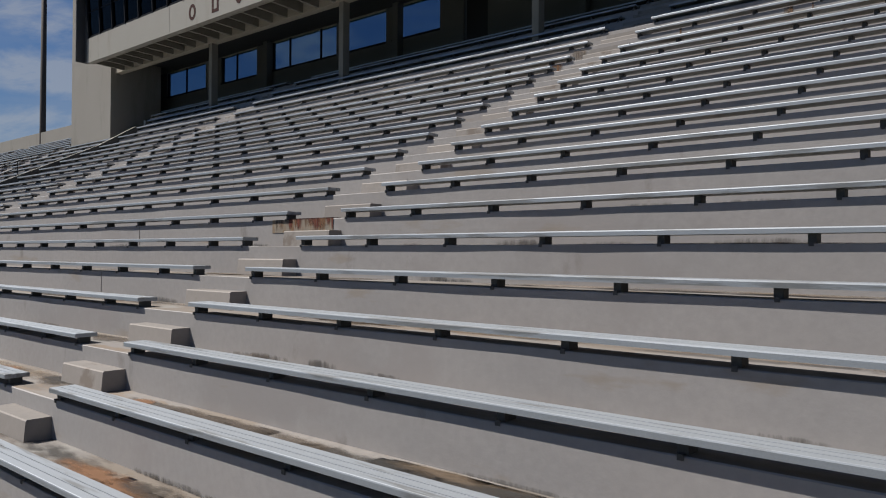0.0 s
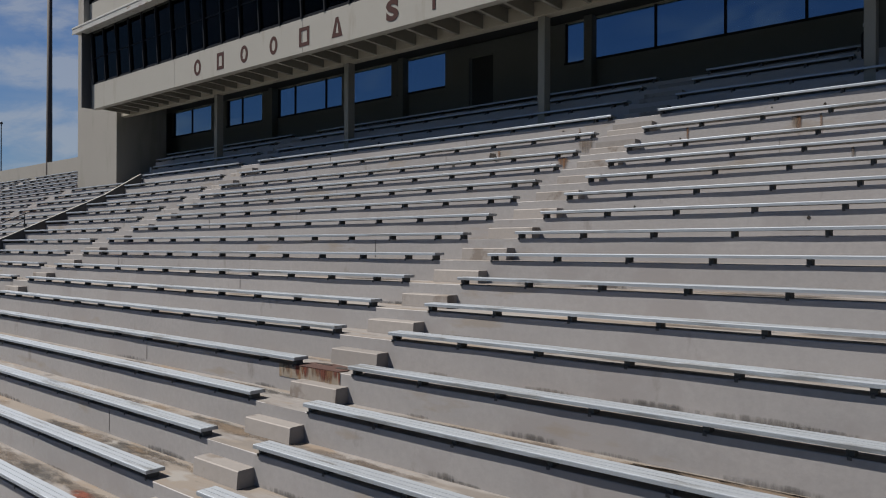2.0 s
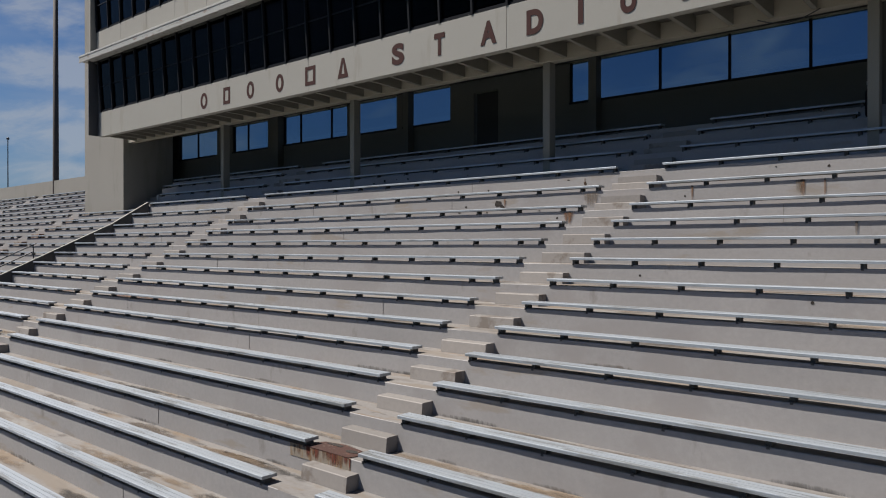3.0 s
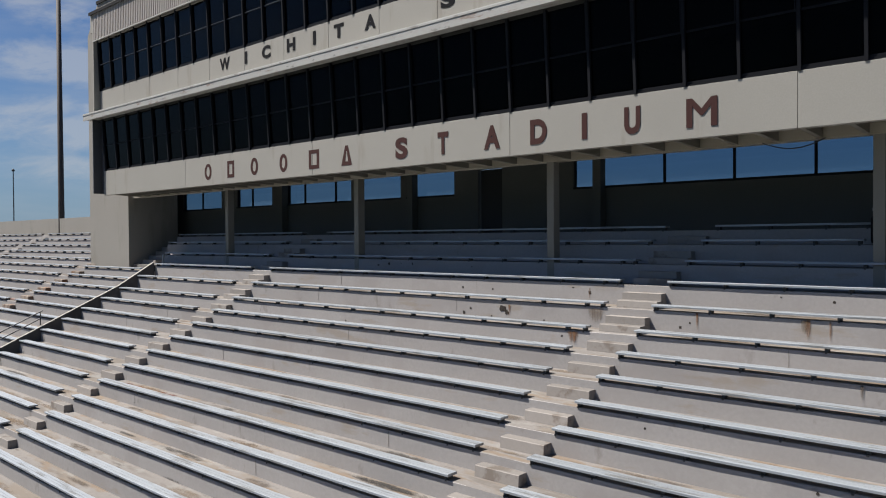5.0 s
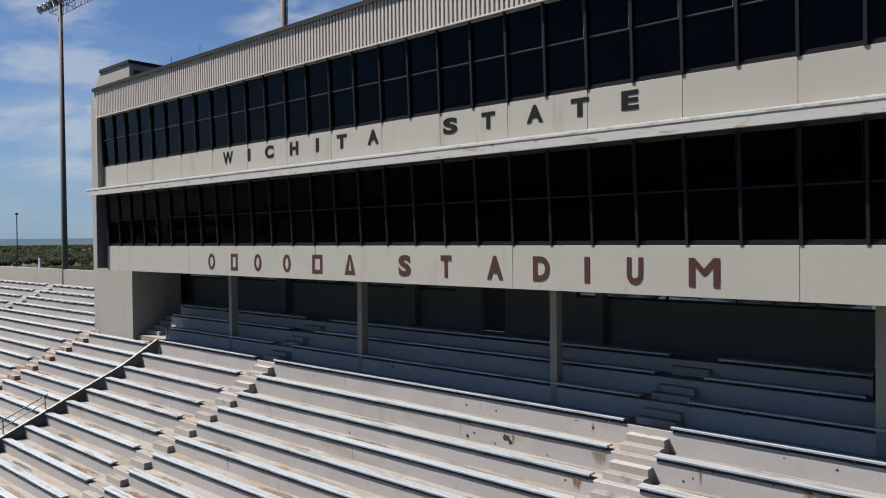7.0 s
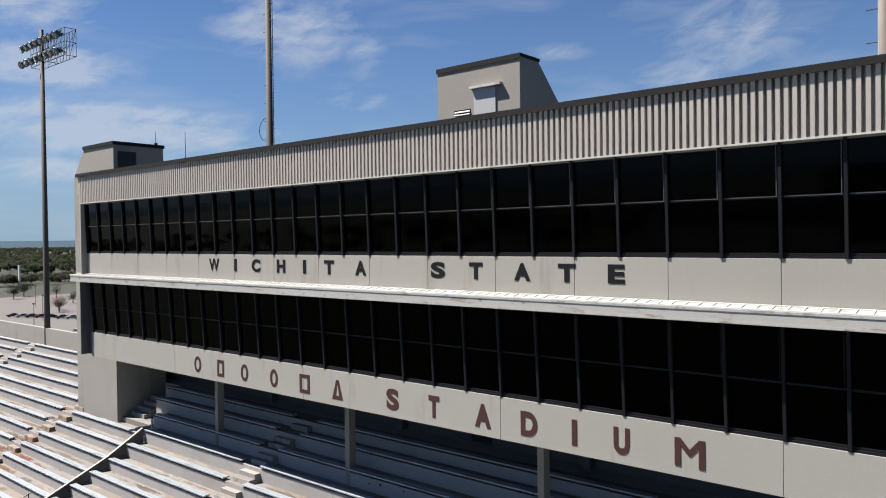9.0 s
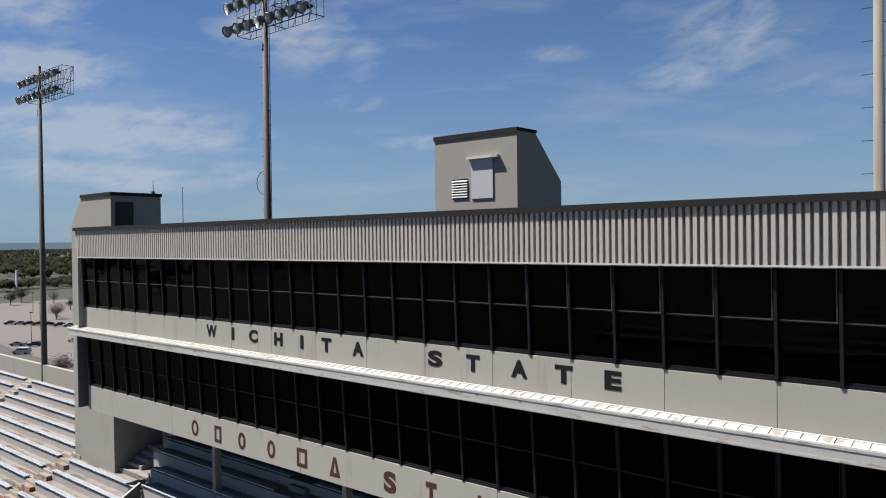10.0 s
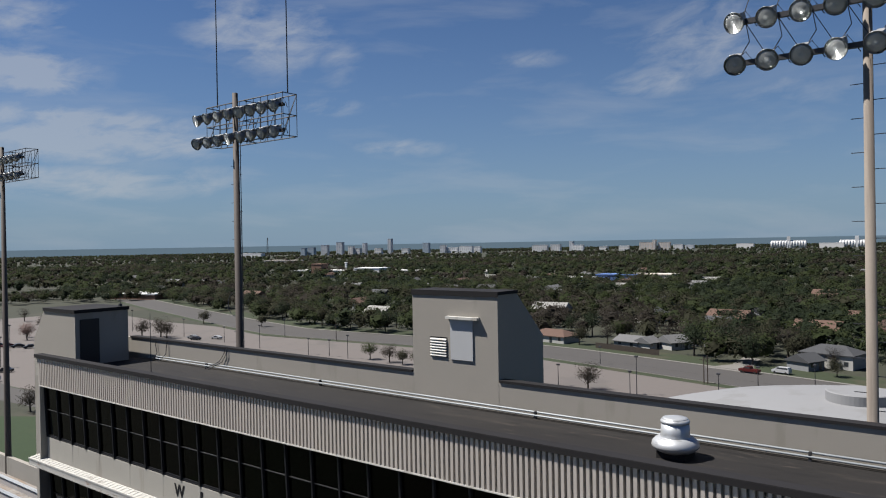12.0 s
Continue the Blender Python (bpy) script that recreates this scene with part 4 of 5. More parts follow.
for i in range(240):
    k = rnd.randint(-3, 14)
    x = rnd.choice([aisle_end(row_y(k)) + rnd.uniform(-2.5, 1.6), rnd.uniform(-47, -31)])
    if k < 0 and x > -35.6 or x > cheek(row_y(k)) - 1.2:
        continue
    kind = rnd.choice(["orange_silt", "orange_rust", "orange_rust", "brown_dirt", "red_rust"] if abs(x - aisle_end(row_y(k))) < 2.6 else ["orange_silt", "orange_silt", "brown_dirt", "orange_rust"])
    tread_stain(end_stand, x, k, row_z_end, rnd.uniform(0.2, 1.0), rnd.uniform(0.5, 2.2), rnd.uniform(0.15, 0.55), kind, i % 5)
for x, w, kind in [(-19.2, 1.9, "red_rust"), (-17.4, 2.2, "red_rust"), (-18.4, 3.0, "orange_rust"), (-23.2, 1.6, "orange_rust"), (-23.6, 1.4, "brown_dirt")]:
    tread_stain(stand, x, 8, row_z, 0.7, w, 0.45, kind, 6)
for k, x, top, w, h, kind in [(1, -2.37, 0.0, 0.10, 0.42, "orange_rust"), (1, -2.44, 0.0, 0.20, 0.30, "orange_silt"), (1, -2.0, 0.0, 0.07, 0.42, "orange_rust"), (1, -9.12, 0.08, 0.10, 0.34, "orange_rust"), (0, -7.31, 0.1, 0.06, 0.3, "orange_rust"), (1, -4.45, 0.0, 0.06, 0.40, "orange_rust"),
                              (2, -6.9, 0.02, 0.35, 0.28, "orange_rust"), (1, -6.75, 0.05, 0.5, 0.35, "orange_silt"), (3, -1.2, 0.0, 0.06, 0.3, "brown_dirt")]:
    riser_streak(stand, x, k, row_z, top, w, h, kind)
for i in range(90):
    x = rnd.choice([rnd.uniform(-5.2, 2.0), rnd.uniform(-5.2, 2.0), rnd.uniform(-12.0, -6.6)])
    kind = rnd.choice(["brown_dirt", "dark_damp", "orange_silt", "orange_silt", "brown_dirt"])
    tread_stain(stand, x, rnd.randint(12, 19), row_z, rnd.uniform(0.8, 1.0), rnd.uniform(0.8, 2.6), rnd.uniform(0.18, 0.42), kind, i % 5)
# rusty and silty pools on the lowest treads
for x, k, along, w, d, kind in [(-5.2, 17, 0.8, 0.4, 0.22, "orange_rust"), (-4.7, 18, 0.5, 1.4, 0.5, "orange_rust"), (-4.2, 18, 0.7, 1.6, 0.45, "orange_rust"), (-3.7, 18, 0.9, 1.2, 0.3, "dark_damp"), (-0.4, 16, 0.6, 1.5, 0.45, "orange_silt"), (0.4, 16, 0.9, 0.8, 0.3, "dark_damp"), (-4.0, 16, 0.8, 1.6, 0.45, "orange_silt"),
                               (-3.2, 16, 0.95, 1.0, 0.3, "dark_damp"), (-2.6, 17, 0.8, 2.2, 0.4, "dark_damp"), (-3.9, 17, 0.6, 1.6, 0.45, "brown_dirt"), (-8.4, 17, 0.5, 1.0, 0.5, "orange_rust"), (-8.2, 16, 0.6, 0.7, 0.3, "red_rust"), (-1.2, 17, 0.9, 1.6, 0.35, "orange_silt")]:
    tread_stain(stand, x, k, row_z, along, w, d, kind)
# dark grime along the foot of the risers
for i in range(70):
    k = rnd.randint(8, 18)
    x = rnd.choice([rnd.uniform(-5.2, 2.5), rnd.uniform(-5.2, 2.5), rnd.uniform(-14.0, -6.8)])
    h = rnd.uniform(0.05, 0.13)
    ob = piece("streak", STAIN["dark_damp" if i % 3 else "brown_dirt"][1], stand, (x, row_y(k) + OVERHANG - 0.006 - 0.0003 * (next(LAYER) % 20), row_z(k + 1) - GAP + h * 0.18))
    ob.scale = (rnd.uniform(0.4, 1.6), 0.004, h)

# ---- light towers ----
def light_tower(x, y, pole_mat, rods, rad=0.27, cage=True, drop=0.0):
    lt = thing("light_tower", "tall stadium light tower with two rows of round floodlights", "light tower", "light towers", at=(x, y, GROUND))
    piece("pole", mesh_of("pole", *tube_data([(0, 0, 0), (0, 0, 20), (0, 0, 41.5)], rad, 16, rad * 0.43), pole_mat, True), lt)
    # cage of thin steel behind the lamps
    z0, zm, z1 = 39.5, 40.35, 41.2
    for yy in (0.25, 0.95) if cage else ():
        for zz in (z0, zm, z1):
            piece("cage_rail", CAGE_RAIL, lt, (0, yy, zz))
        for i in range(12):
            piece("cage_bar", CAGE_BAR, lt, (-2.4 + 5.15 * i / 11, yy, z0))
    for xx in (-2.4, 0.2, 2.75) if cage else ():
        for zz in (z0, zm, z1):
            piece("cage_tie", CAGE_TIE, lt, (xx, 0.25, zz))
        piece("cage_brace", CAGE_BRACE, lt, (xx, 0.25, z0))
    for i in range(5 if cage else 0):
        piece("cage_diagonal", CAGE_DIAG, lt, (-2.4 + 1.03 * i, 0.95, z0))
    for zz in (39.62 - drop, 40.62 - drop):
        arm = piece("cross_arm", mesh_of("cross_arm", *box_data([(-2.3 if cage else -2.85, 3.2, -0.14, -0.02, zz - 0.06, zz + 0.06)]), M_STEELDARK), lt)
        for i in range(8):
            xx = (-2.2, -1.46, -0.72, 0.0, 0.78, 1.5, 2.2, 2.95)[i] - (0.0 if cage else 0.55)
            lamp = piece("floodlight", LAMP_SHELL, lt, (xx, -0.42, zz - 0.08))
            tilt = (18, 24, 20, 28, 22, 26, 20, 25)[(i + int(zz)) % 8]
            pan = (-14, -6, 4, -10, 8, 0, -5, 10)[(i * 3 + int(zz)) % 8]
            lamp.rotation_euler = (radians(tilt), 0, radians(pan))
            lamp.scale = (0.86, 0.86, 0.86)
            piece("lens", LAMP_LENS, lamp).visible_shadow = False
            piece("ballast", LAMP_BALLAST, lamp)
            piece("reflector", LAMP_REFLECTOR, lamp)
            cab = [(xx, -0.2, zz + 0.1), (xx + 0.15, -0.05, zz + 0.28), (xx + 0.3, -0.02, zz + 0.05), (xx + 0.42, -0.05, zz - 0.15)]
            piece("cable", mesh_of("cable", *tube_data(cab, 0.014, 4), M_STEELDARK), lt)
            if not cage and zz < 40:
                vee = [(xx, -0.12, zz + 0.1), (xx + 0.25, -0.08, zz + 0.5), (xx + 0.18, -0.1, zz + 0.95)]
                piece("cable", mesh_of("cable", *tube_data(vee, 0.013, 4), M_STEELDARK), lt)
                piece("cable", mesh_of("cable", *tube_data([(xx + 0.65, -0.12, zz + 0.1), vee[2]], 0.012, 4), M_STEELDARK), lt)
                piece("cable", mesh_of("cable", *tube_data([(xx + 0.1, -0.1, zz + 1.1), (xx + 0.3, -0.05, zz + 1.7), (xx + 0.2, 0.0, zz + 2.1)], 0.012, 4), M_STEELDARK), lt)
    peg = mesh_of("peg", *tube_data([(0.1, 0, 0), (0.36, 0, 0)], 0.012, 4), M_STEELDARK)
    for i in range(50):
        ob = piece("peg", peg, lt, (0, 0, 20 + i * 0.385))
        ob.rotation_euler = (0, 0, 0 if i % 2 else math.pi)
    if rods:
        for xx in (-1.95, 2.75):
            piece("lightning_rod", mesh_of("lightning_rod", *tube_data([(xx, 0.5, 41.2), (xx, 0.5, 50.0)], 0.028, 5, 0.015), M_STEELDARK), lt)
        run = [(0.22, 0.05, 5.0), (0.22, 0.05, 39.5)]
        piece("conduit", mesh_of("conduit", *tube_data(run, 0.018, 5), M_STEELDARK), lt)
        loop = [(-0.1 - 0.5 * math.sin(a), -0.1, 33.6 - 0.9 + 0.5 * math.cos(a)) for a in [i * math.pi / 8 for i in range(9)]]
        piece("cable_loop", mesh_of("cable_loop", *tube_data(loop, 0.015, 4), M_STEELDARK), lt)
    return lt


CAGE_RAIL = mesh_of("cage_rail", *tube_data([(-2.4, 0, 0), (2.75, 0, 0)], 0.025, 5), M_STEELDARK)
CAGE_BAR = mesh_of("cage_bar", *tube_data([(0, 0, 0), (0, 0, 1.7)], 0.014, 4), M_STEELDARK)
CAGE_TIE = mesh_of("cage_tie", *tube_data([(0, 0, 0), (0, 0.7, 0)], 0.02, 5), M_STEELDARK)
CAGE_BRACE = mesh_of("cage_brace", *tube_data([(0, 0, 0), (0, 0.7, 1.7)], 0.016, 4), M_STEELDARK)
CAGE_DIAG = mesh_of("cage_diagonal", *tube_data([(0, 0, 0), (1.03, 0, 1.7)], 0.014, 4), M_STEELDARK)
shell = [(0.05, -0.40), (0.12, -0.38), (0.15, -0.25), (0.24, -0.12), (0.29, 0.0), (0.30, 0.05), (0.285, 0.05), (0.278, 0.0), (0.20, -0.12), (0.0, -0.19)]
def turned(data):
    """Axis from upright to facing the field."""
    vs, fs = data
    return [(a, -c, b) for a, b, c in vs], fs


M_REFLECT = material("bright_lamp_reflector", (0.74, 0.75, 0.73), 0.45, 0.25, grain=0.2, grain_size=12, bump=0.1)
LAMP_SHELL = mesh_of("floodlight", *turned(lathe_data(shell, 20)), M_LAMPSHELL, True)
LAMP_LENS = mesh_of("lens", *turned(lathe_data([(0.278, 0.03), (0.2, 0.055), (0.1, 0.07), (0.0, 0.075)], 20)), M_LAMPGLASS, True)
LAMP_REFLECTOR = mesh_of("reflector", *turned(lathe_data([(0.276, 0.015), (0.25, -0.03), (0.19, -0.085), (0.1, -0.13), (0.0, -0.15)], 20)), M_REFLECT, True)
LAMP_BALLAST = mesh_of("ballast", *box_data([(-0.09, 0.09, 0.28, 0.5, -0.02, 0.2), (-0.16, 0.16, 0.1, 0.3, 0.19, 0.23)]), M_GALV)
light_tower(-48.3, 18.9, M_POLE, False)
light_tower(-24.78, 18.9, M_POLE, True)
light_tower(-1.70, 18.9, M_POLE_PALE, False, 0.215, False, 0.28)

# ---- small roof fittings ----
for x, y, h in ((-26.5, 15.9, 1.55), (-27.6, 16.9, 0.9)):
    ant = thing("roof_antenna", "thin dark whip antenna on the roof", "antenna", at=(x, y, 25.03 if h > 1 else 27.48))
    if h < 1:
        ant.location = (-31.45, 17.3, 27.48)
        h = 0.65
    piece("whip", mesh_of("whip", *tube_data([(0, 0, 0), (0, 0, h + (0.9 if h > 1 else 0))], 0.018, 5, 0.01), M_STEELDARK), ant)
    piece("mount", mesh_of("mount", *box_data([(-0.06, 0.06, -0.06, 0.06, -0.005, 0.12)]), M_STEELDARK), ant)
cab = thing("roof_cables", "dark cables hanging over the rear parapet", "cable")
for x, lean in ((-30.1, 0.25), (-29.2, -0.2), (-24.9, -0.9), (-24.75, -0.8)):
    piece("cable", mesh_of("cable", *tube_data([(x, 18.27, 25.99), (x - 0.05, 18.24, 25.7), (x + lean * 0.4, 18.22, 25.35), (x + lean, 17.9, 25.05)], 0.018, 5), M_STEELDARK), cab)
ext = thing("fire_extinguisher", "dark wall-hung fire extinguisher by the column", "extinguisher", at=(-1.72, 16.25, 15.9))
ext.scale = (1.15, 1.15, 1.3)
piece("cylinder", mesh_of("cylinder", *lathe_data([(0.07, 0.0), (0.085, 0.04), (0.085, 0.38), (0.03, 0.46), (0.03, 0.52)], 14), M_BLACKPAINT, True), ext)
piece("valve", mesh_of("valve", *box_data([(-0.06, 0.05, -0.02, 0.02, 0.5, 0.55)]), M_GALV), ext)
# dangling cable below the fascia
piece("cable_sag", mesh_of("cable_sag", *tube_data([(-3.6 + 1.2 * i / 8, 15.25, 17.98 - 0.16 * math.sin(math.pi * i / 8)) for i in range(9)], 0.012, 5), M_STEELDARK), box)

# handrail beside the cheek wall
rail = thing("handrail", "black pipe handrail beside the sloping wall", "handrail")
def cheek_pt(y, dz, dx=-0.1):
    k = (14.6 - y) / TREAD
    f = k - math.floor(k)
    z = row_z(math.floor(k)) * (1 - f) + row_z(math.floor(k) + 1) * f
    return (cheek(y) + dx, y, z + 0.1 + dz)
piece("top_rail", mesh_of("top_rail", *tube_data([cheek_pt(10.5, 0.5), cheek_pt(9.3, 0.5), cheek_pt(7.0, 0.5), cheek_pt(4.0, 0.5)], 0.022, 8), M_STEELDARK), rail)
piece("mid_rail", mesh_of("mid_rail", *tube_data([cheek_pt(10.4, 0.24), cheek_pt(9.3, 0.24), cheek_pt(7.0, 0.24), cheek_pt(4.0, 0.24)], 0.02, 8), M_STEELDARK), rail)
for y in (10.4, 9.0, 7.6, 6.2, 4.8):
    piece("post", mesh_of("post", *tube_data([cheek_pt(y, -0.02), cheek_pt(y, 0.5)], 0.02, 8), M_STEELDARK), rail)
blk = thing("concrete_block", "pale worn concrete block at the head of the sloping wall", "block", at=(-28.9, 15.0, 14.75))
piece("body", mesh_of("body", *box_data([(-0.12, 0.26, -0.2, 0.2, 0.0, 0.2)]), M_STEPTOP), blk)
piece("ledge", mesh_of("ledge", *box_data([(0.10, 0.42, -0.15, 0.22, 0.202, 0.235)]), M_STEPTOP), blk)
pst = thing("short_post", "short pale steel post at the head of the wall", "post", at=(-27.95, 15.0, 15.0))
piece("post", mesh_of("post", *box_data([(-0.03, 0.03, -0.03, 0.03, -0.2, 0.45)]), M_LEDGE), pst)

# ---- ground ----
def ground_z(r):
    return GROUND


vs, fs = [], []
rings = [0, 40, 80, 120, 200, 300, 450, 700, 1000, 1400, 1900, 2500, 3300, 4000, 4780]
SEG = 96
for r in rings[1:]:
    for s in range(SEG):
        a = 2 * math.pi * s / SEG
        vs.append((r * math.cos(a), r * math.sin(a), ground_z(r)))
vs.append((0, 0, GROUND))
fs += [(len(vs) - 1, s, (s + 1) % SEG) for s in range(SEG)]
for i in range(len(rings) - 2):
    for s in range(SEG):
        a, b = i * SEG + s, i * SEG + (s + 1) % SEG
        fs.append((a, a + SEG, b + SEG, b))
tagged(piece("ground", mesh_of("ground", vs, fs, M_EARTH)), "flat suburban ground reaching the horizon", "ground", kind="structure")

ROAD_X = [-1000, -560, -417, -284, -237, -125, -45, 60, 300]
ROAD_Y = [430, 290, 246, 208, 197, 206, 187, 160, 95]


def road_y(x):
    return float(np.interp(x, ROAD_X, ROAD_Y))


def sheet(name, pts, z, mat, label, category):
    me = mesh_of(name, [(x, y, z) for x, y in pts], [tuple(range(len(pts)))], mat)
    if me.polygons[0].normal.z < 0:
        me.flip_normals()
    return tagged(piece(name, me), label, category, kind="structure")


def strip(name, off0, off1, z, mat, label, category, x0=-1000, x1=300, thick=0.0):
    xs = [x0 + (x1 - x0) * i / 60 for i in range(61)]
    vs, fs = [], []
    for x in xs:
        vs += [(x, road_y(x) + off0, z), (x, road_y(x) + off1, z)]
    for i in range(60):
        a = i * 2
        fs.append((a, a + 2, a + 3, a + 1))
    if thick:
        m = len(vs)
        vs += [(a, b, c - thick) for a, b, c in vs]
        for i in range(60):
            a = i * 2
            fs += [(a, a + m, a + 2 + m, a + 2), (a + 1, a + 3, a + 3 + m, a + 1 + m)]
    return tagged(piece(name, mesh_of(name, vs, fs, mat)), label, category, kind="structure")


sheet("ground_lawn", [(-215, 30), (120, 30), (120, 78), (-150, 78), (-175, 62), (-196, 73), (-215, 95)], GROUND + 0.02, M_LAWN, "green spring lawn beside the stand", "lawn")
lot_pts = [(-420, 100), (-215, 80), (-150, 84), (120, 84)] + [(x, road_y(x) - 12) for x in (60, 0, -45, -85, -125, -180, -237, -284)] + [(-330, 196), (-420, 210)]
sheet("ground_parking_lot", lot_pts, GROUND + 0.03, M_LOT, "wide pale pinkish asphalt parking lot", "parking lot")
sheet("road_drive", [(-420, 92), (-205, 70), (-160, 74), (120, 76), (120, 83), (-158, 83), (-206, 80), (-420, 101)], GROUND + 0.045, M_ASPHALT, "grey asphalt drive past the lawn", "road")
strip("road", -8.5, 0.0, GROUND + 0.06, M_ASPHALT, "grey two-way asphalt street behind the lot", "road")
strip("road_far_lane", 0.1, 12.5, GROUND + 0.06, M_ASPHALT, "far carriageway of the grey street", "road")
strip("ground_verge", -12.0, -8.7, GROUND + 0.05, M_GRASS, "mown grass verge beside the street", "verge")
strip("ground_verge_far", 14.1, 26.0, GROUND + 0.05, M_GRASS, "grass front yards along the street", "verge")
strip("pavement", 12.7, 13.9, GROUND + 0.16, M_KERB, "pale concrete pavement along the street", "pavement", thick=0.12)
strip("kerb", -8.7, -8.5, GROUND + 0.19, M_KERB, "pale concrete kerb along the lot side", "kerb", thick=0.14)

sheet("road_driveway", [(-69, 203.5), (-54, 200), (-58, 211), (-60, 226), (-65, 226), (-64, 212)], GROUND + 0.064, M_KERB, "pale concrete driveway off the street", "driveway")

# glowing ring at the edge of the plain, with distance haze in its colour
vs = [(4750 * math.cos(2 * math.pi * s / SEG), 4750 * math.sin(2 * math.pi * s / SEG), z) for z in (GROUND - 1, 38.5) for s in range(SEG)]
fs = [(s, s + SEG, (s + 1) % SEG + SEG, (s + 1) % SEG) for s in range(SEG)]
M_DISTANCE = bpy.data.materials.new("glowing_blue_grey_haze")
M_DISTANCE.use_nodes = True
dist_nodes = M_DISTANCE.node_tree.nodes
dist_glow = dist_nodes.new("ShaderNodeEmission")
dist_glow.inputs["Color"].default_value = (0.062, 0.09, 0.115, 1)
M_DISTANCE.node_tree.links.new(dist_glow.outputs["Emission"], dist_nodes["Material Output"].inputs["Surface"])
tagged(piece("backdrop", mesh_of("backdrop", vs, fs, M_DISTANCE)), "glowing blue-grey backdrop coloured as haze along the horizon", "backdrop", kind="structure")

# ---- trees ----
def leafy(m, share=0.45):
    """Lets part of the light through the leaves."""
    n, l = m.node_tree.nodes, m.node_tree.links
    b, out = n["Principled BSDF"], n["Material Output"]
    tr, mx = n.new("ShaderNodeBsdfTranslucent"), n.new("ShaderNodeMixShader")
    l.new(b.inputs["Base Color"].links[0].from_socket, tr.inputs["Color"])
    mx.inputs["Fac"].default_value = share
    l.new(b.outputs["BSDF"], mx.inputs[1])
    l.new(tr.outputs["BSDF"], mx.inputs[2])
    l.new(mx.outputs["Shader"], out.inputs["Surface"])
    return m


LEAF = [material("fresh_spring_foliage", (0.0351, 0.0451, 0.0199), 0.85, grain=0.25, grain_size=0.6, bump=0, vary=0.10, island=True, spec=0.1),
        material("dark_green_foliage", (0.0223, 0.0304, 0.0175), 0.85, grain=0.25, grain_size=0.6, bump=0, vary=0.10, island=True, spec=0.1),
        material("olive_budding_foliage", (0.0363, 0.0369, 0.0234), 0.85, grain=0.25, grain_size=0.6, bump=0, vary=0.10, island=True, spec=0.1),
        material("bare_brown_twigs", (0.0398, 0.0351, 0.0293), 0.9, grain=0.25, grain_size=0.6, bump=0, vary=0.10, island=True, spec=0.1),
        material("pink_blossom", (0.133, 0.0864, 0.0765), 0.85, grain=0.25, grain_size=0.6, bump=0, vary=0.3, island=True)]
for m in LEAF:
    leafy(m)
M_BARK = material("grey_brown_bark", (0.0508, 0.0407, 0.033), 0.95, grain=0.25, bump=0.2)


def crown_quads(rng, n, size, rad, height, lumps):
    """n leaf clumps, small bent quads, gathered in uneven lumps that fill a crown of that radius and height."""
    c = rng.normal(size=(lumps, 3))
    c /= np.linalg.norm(c, axis=1)[:, None]
    c *= (rng.random((lumps, 1)) ** 0.4) * 0.75
    which = rng.integers(0, lumps, n)
    p = rng.normal(size=(n, 3))
    p /= np.linalg.norm(p, axis=1)[:, None]
    p *= 0.42 * rng.random((n, 1)) ** 0.33
    p = (p + c[which]) * np.array([rad, rad, height / 2])
    unit = np.array([rad, rad, height / 2])
    out = p / unit + 0.5 * (p / unit - c[which]) + np.array([0, 0, 0.7]) + rng.normal(size=(n, 3)) * 0.12
    out /= np.linalg.norm(out, axis=1)[:, None]
    face = out + rng.normal(size=(n, 3)) * 0.35
    u = np.cross(face, rng.normal(size=(n, 3)))
    u /= np.linalg.norm(u, axis=1)[:, None]
    v = np.cross(face, u)
    v /= np.linalg.norm(v, axis=1)[:, None]
    s = size * rng.uniform(0.6, 1.3, (n, 1))
    quad = np.stack([p - u * s, p - v * s * 0.7, p + u * s, p + v * s * 0.7], axis=1)
    return quad.reshape(-1, 3), np.repeat(out, 4, axis=0)


def quads_mesh(name, verts, normals, mats, index):
    me = bpy.data.meshes.new(name)
    n = len(verts) // 4
    me.vertices.add(n * 4)
    me.vertices.foreach_set("co", verts.astype(np.float32).ravel())
    me.loops.add(n * 4)
    me.loops.foreach_set("vertex_index", np.arange(n * 4, dtype=np.int32))
    me.polygons.add(n)
    me.polygons.foreach_set("loop_start", np.arange(0, n * 4, 4, dtype=np.int32))
    for m in mats:
        me.materials.append(m)
    me.polygons.foreach_set("material_index", np.asarray(index, dtype=np.int32))
    me.update()
    me.validate()
    me.shade_smooth()
    me.normals_split_custom_set_from_vertices(normals.astype(np.float32))
    return me


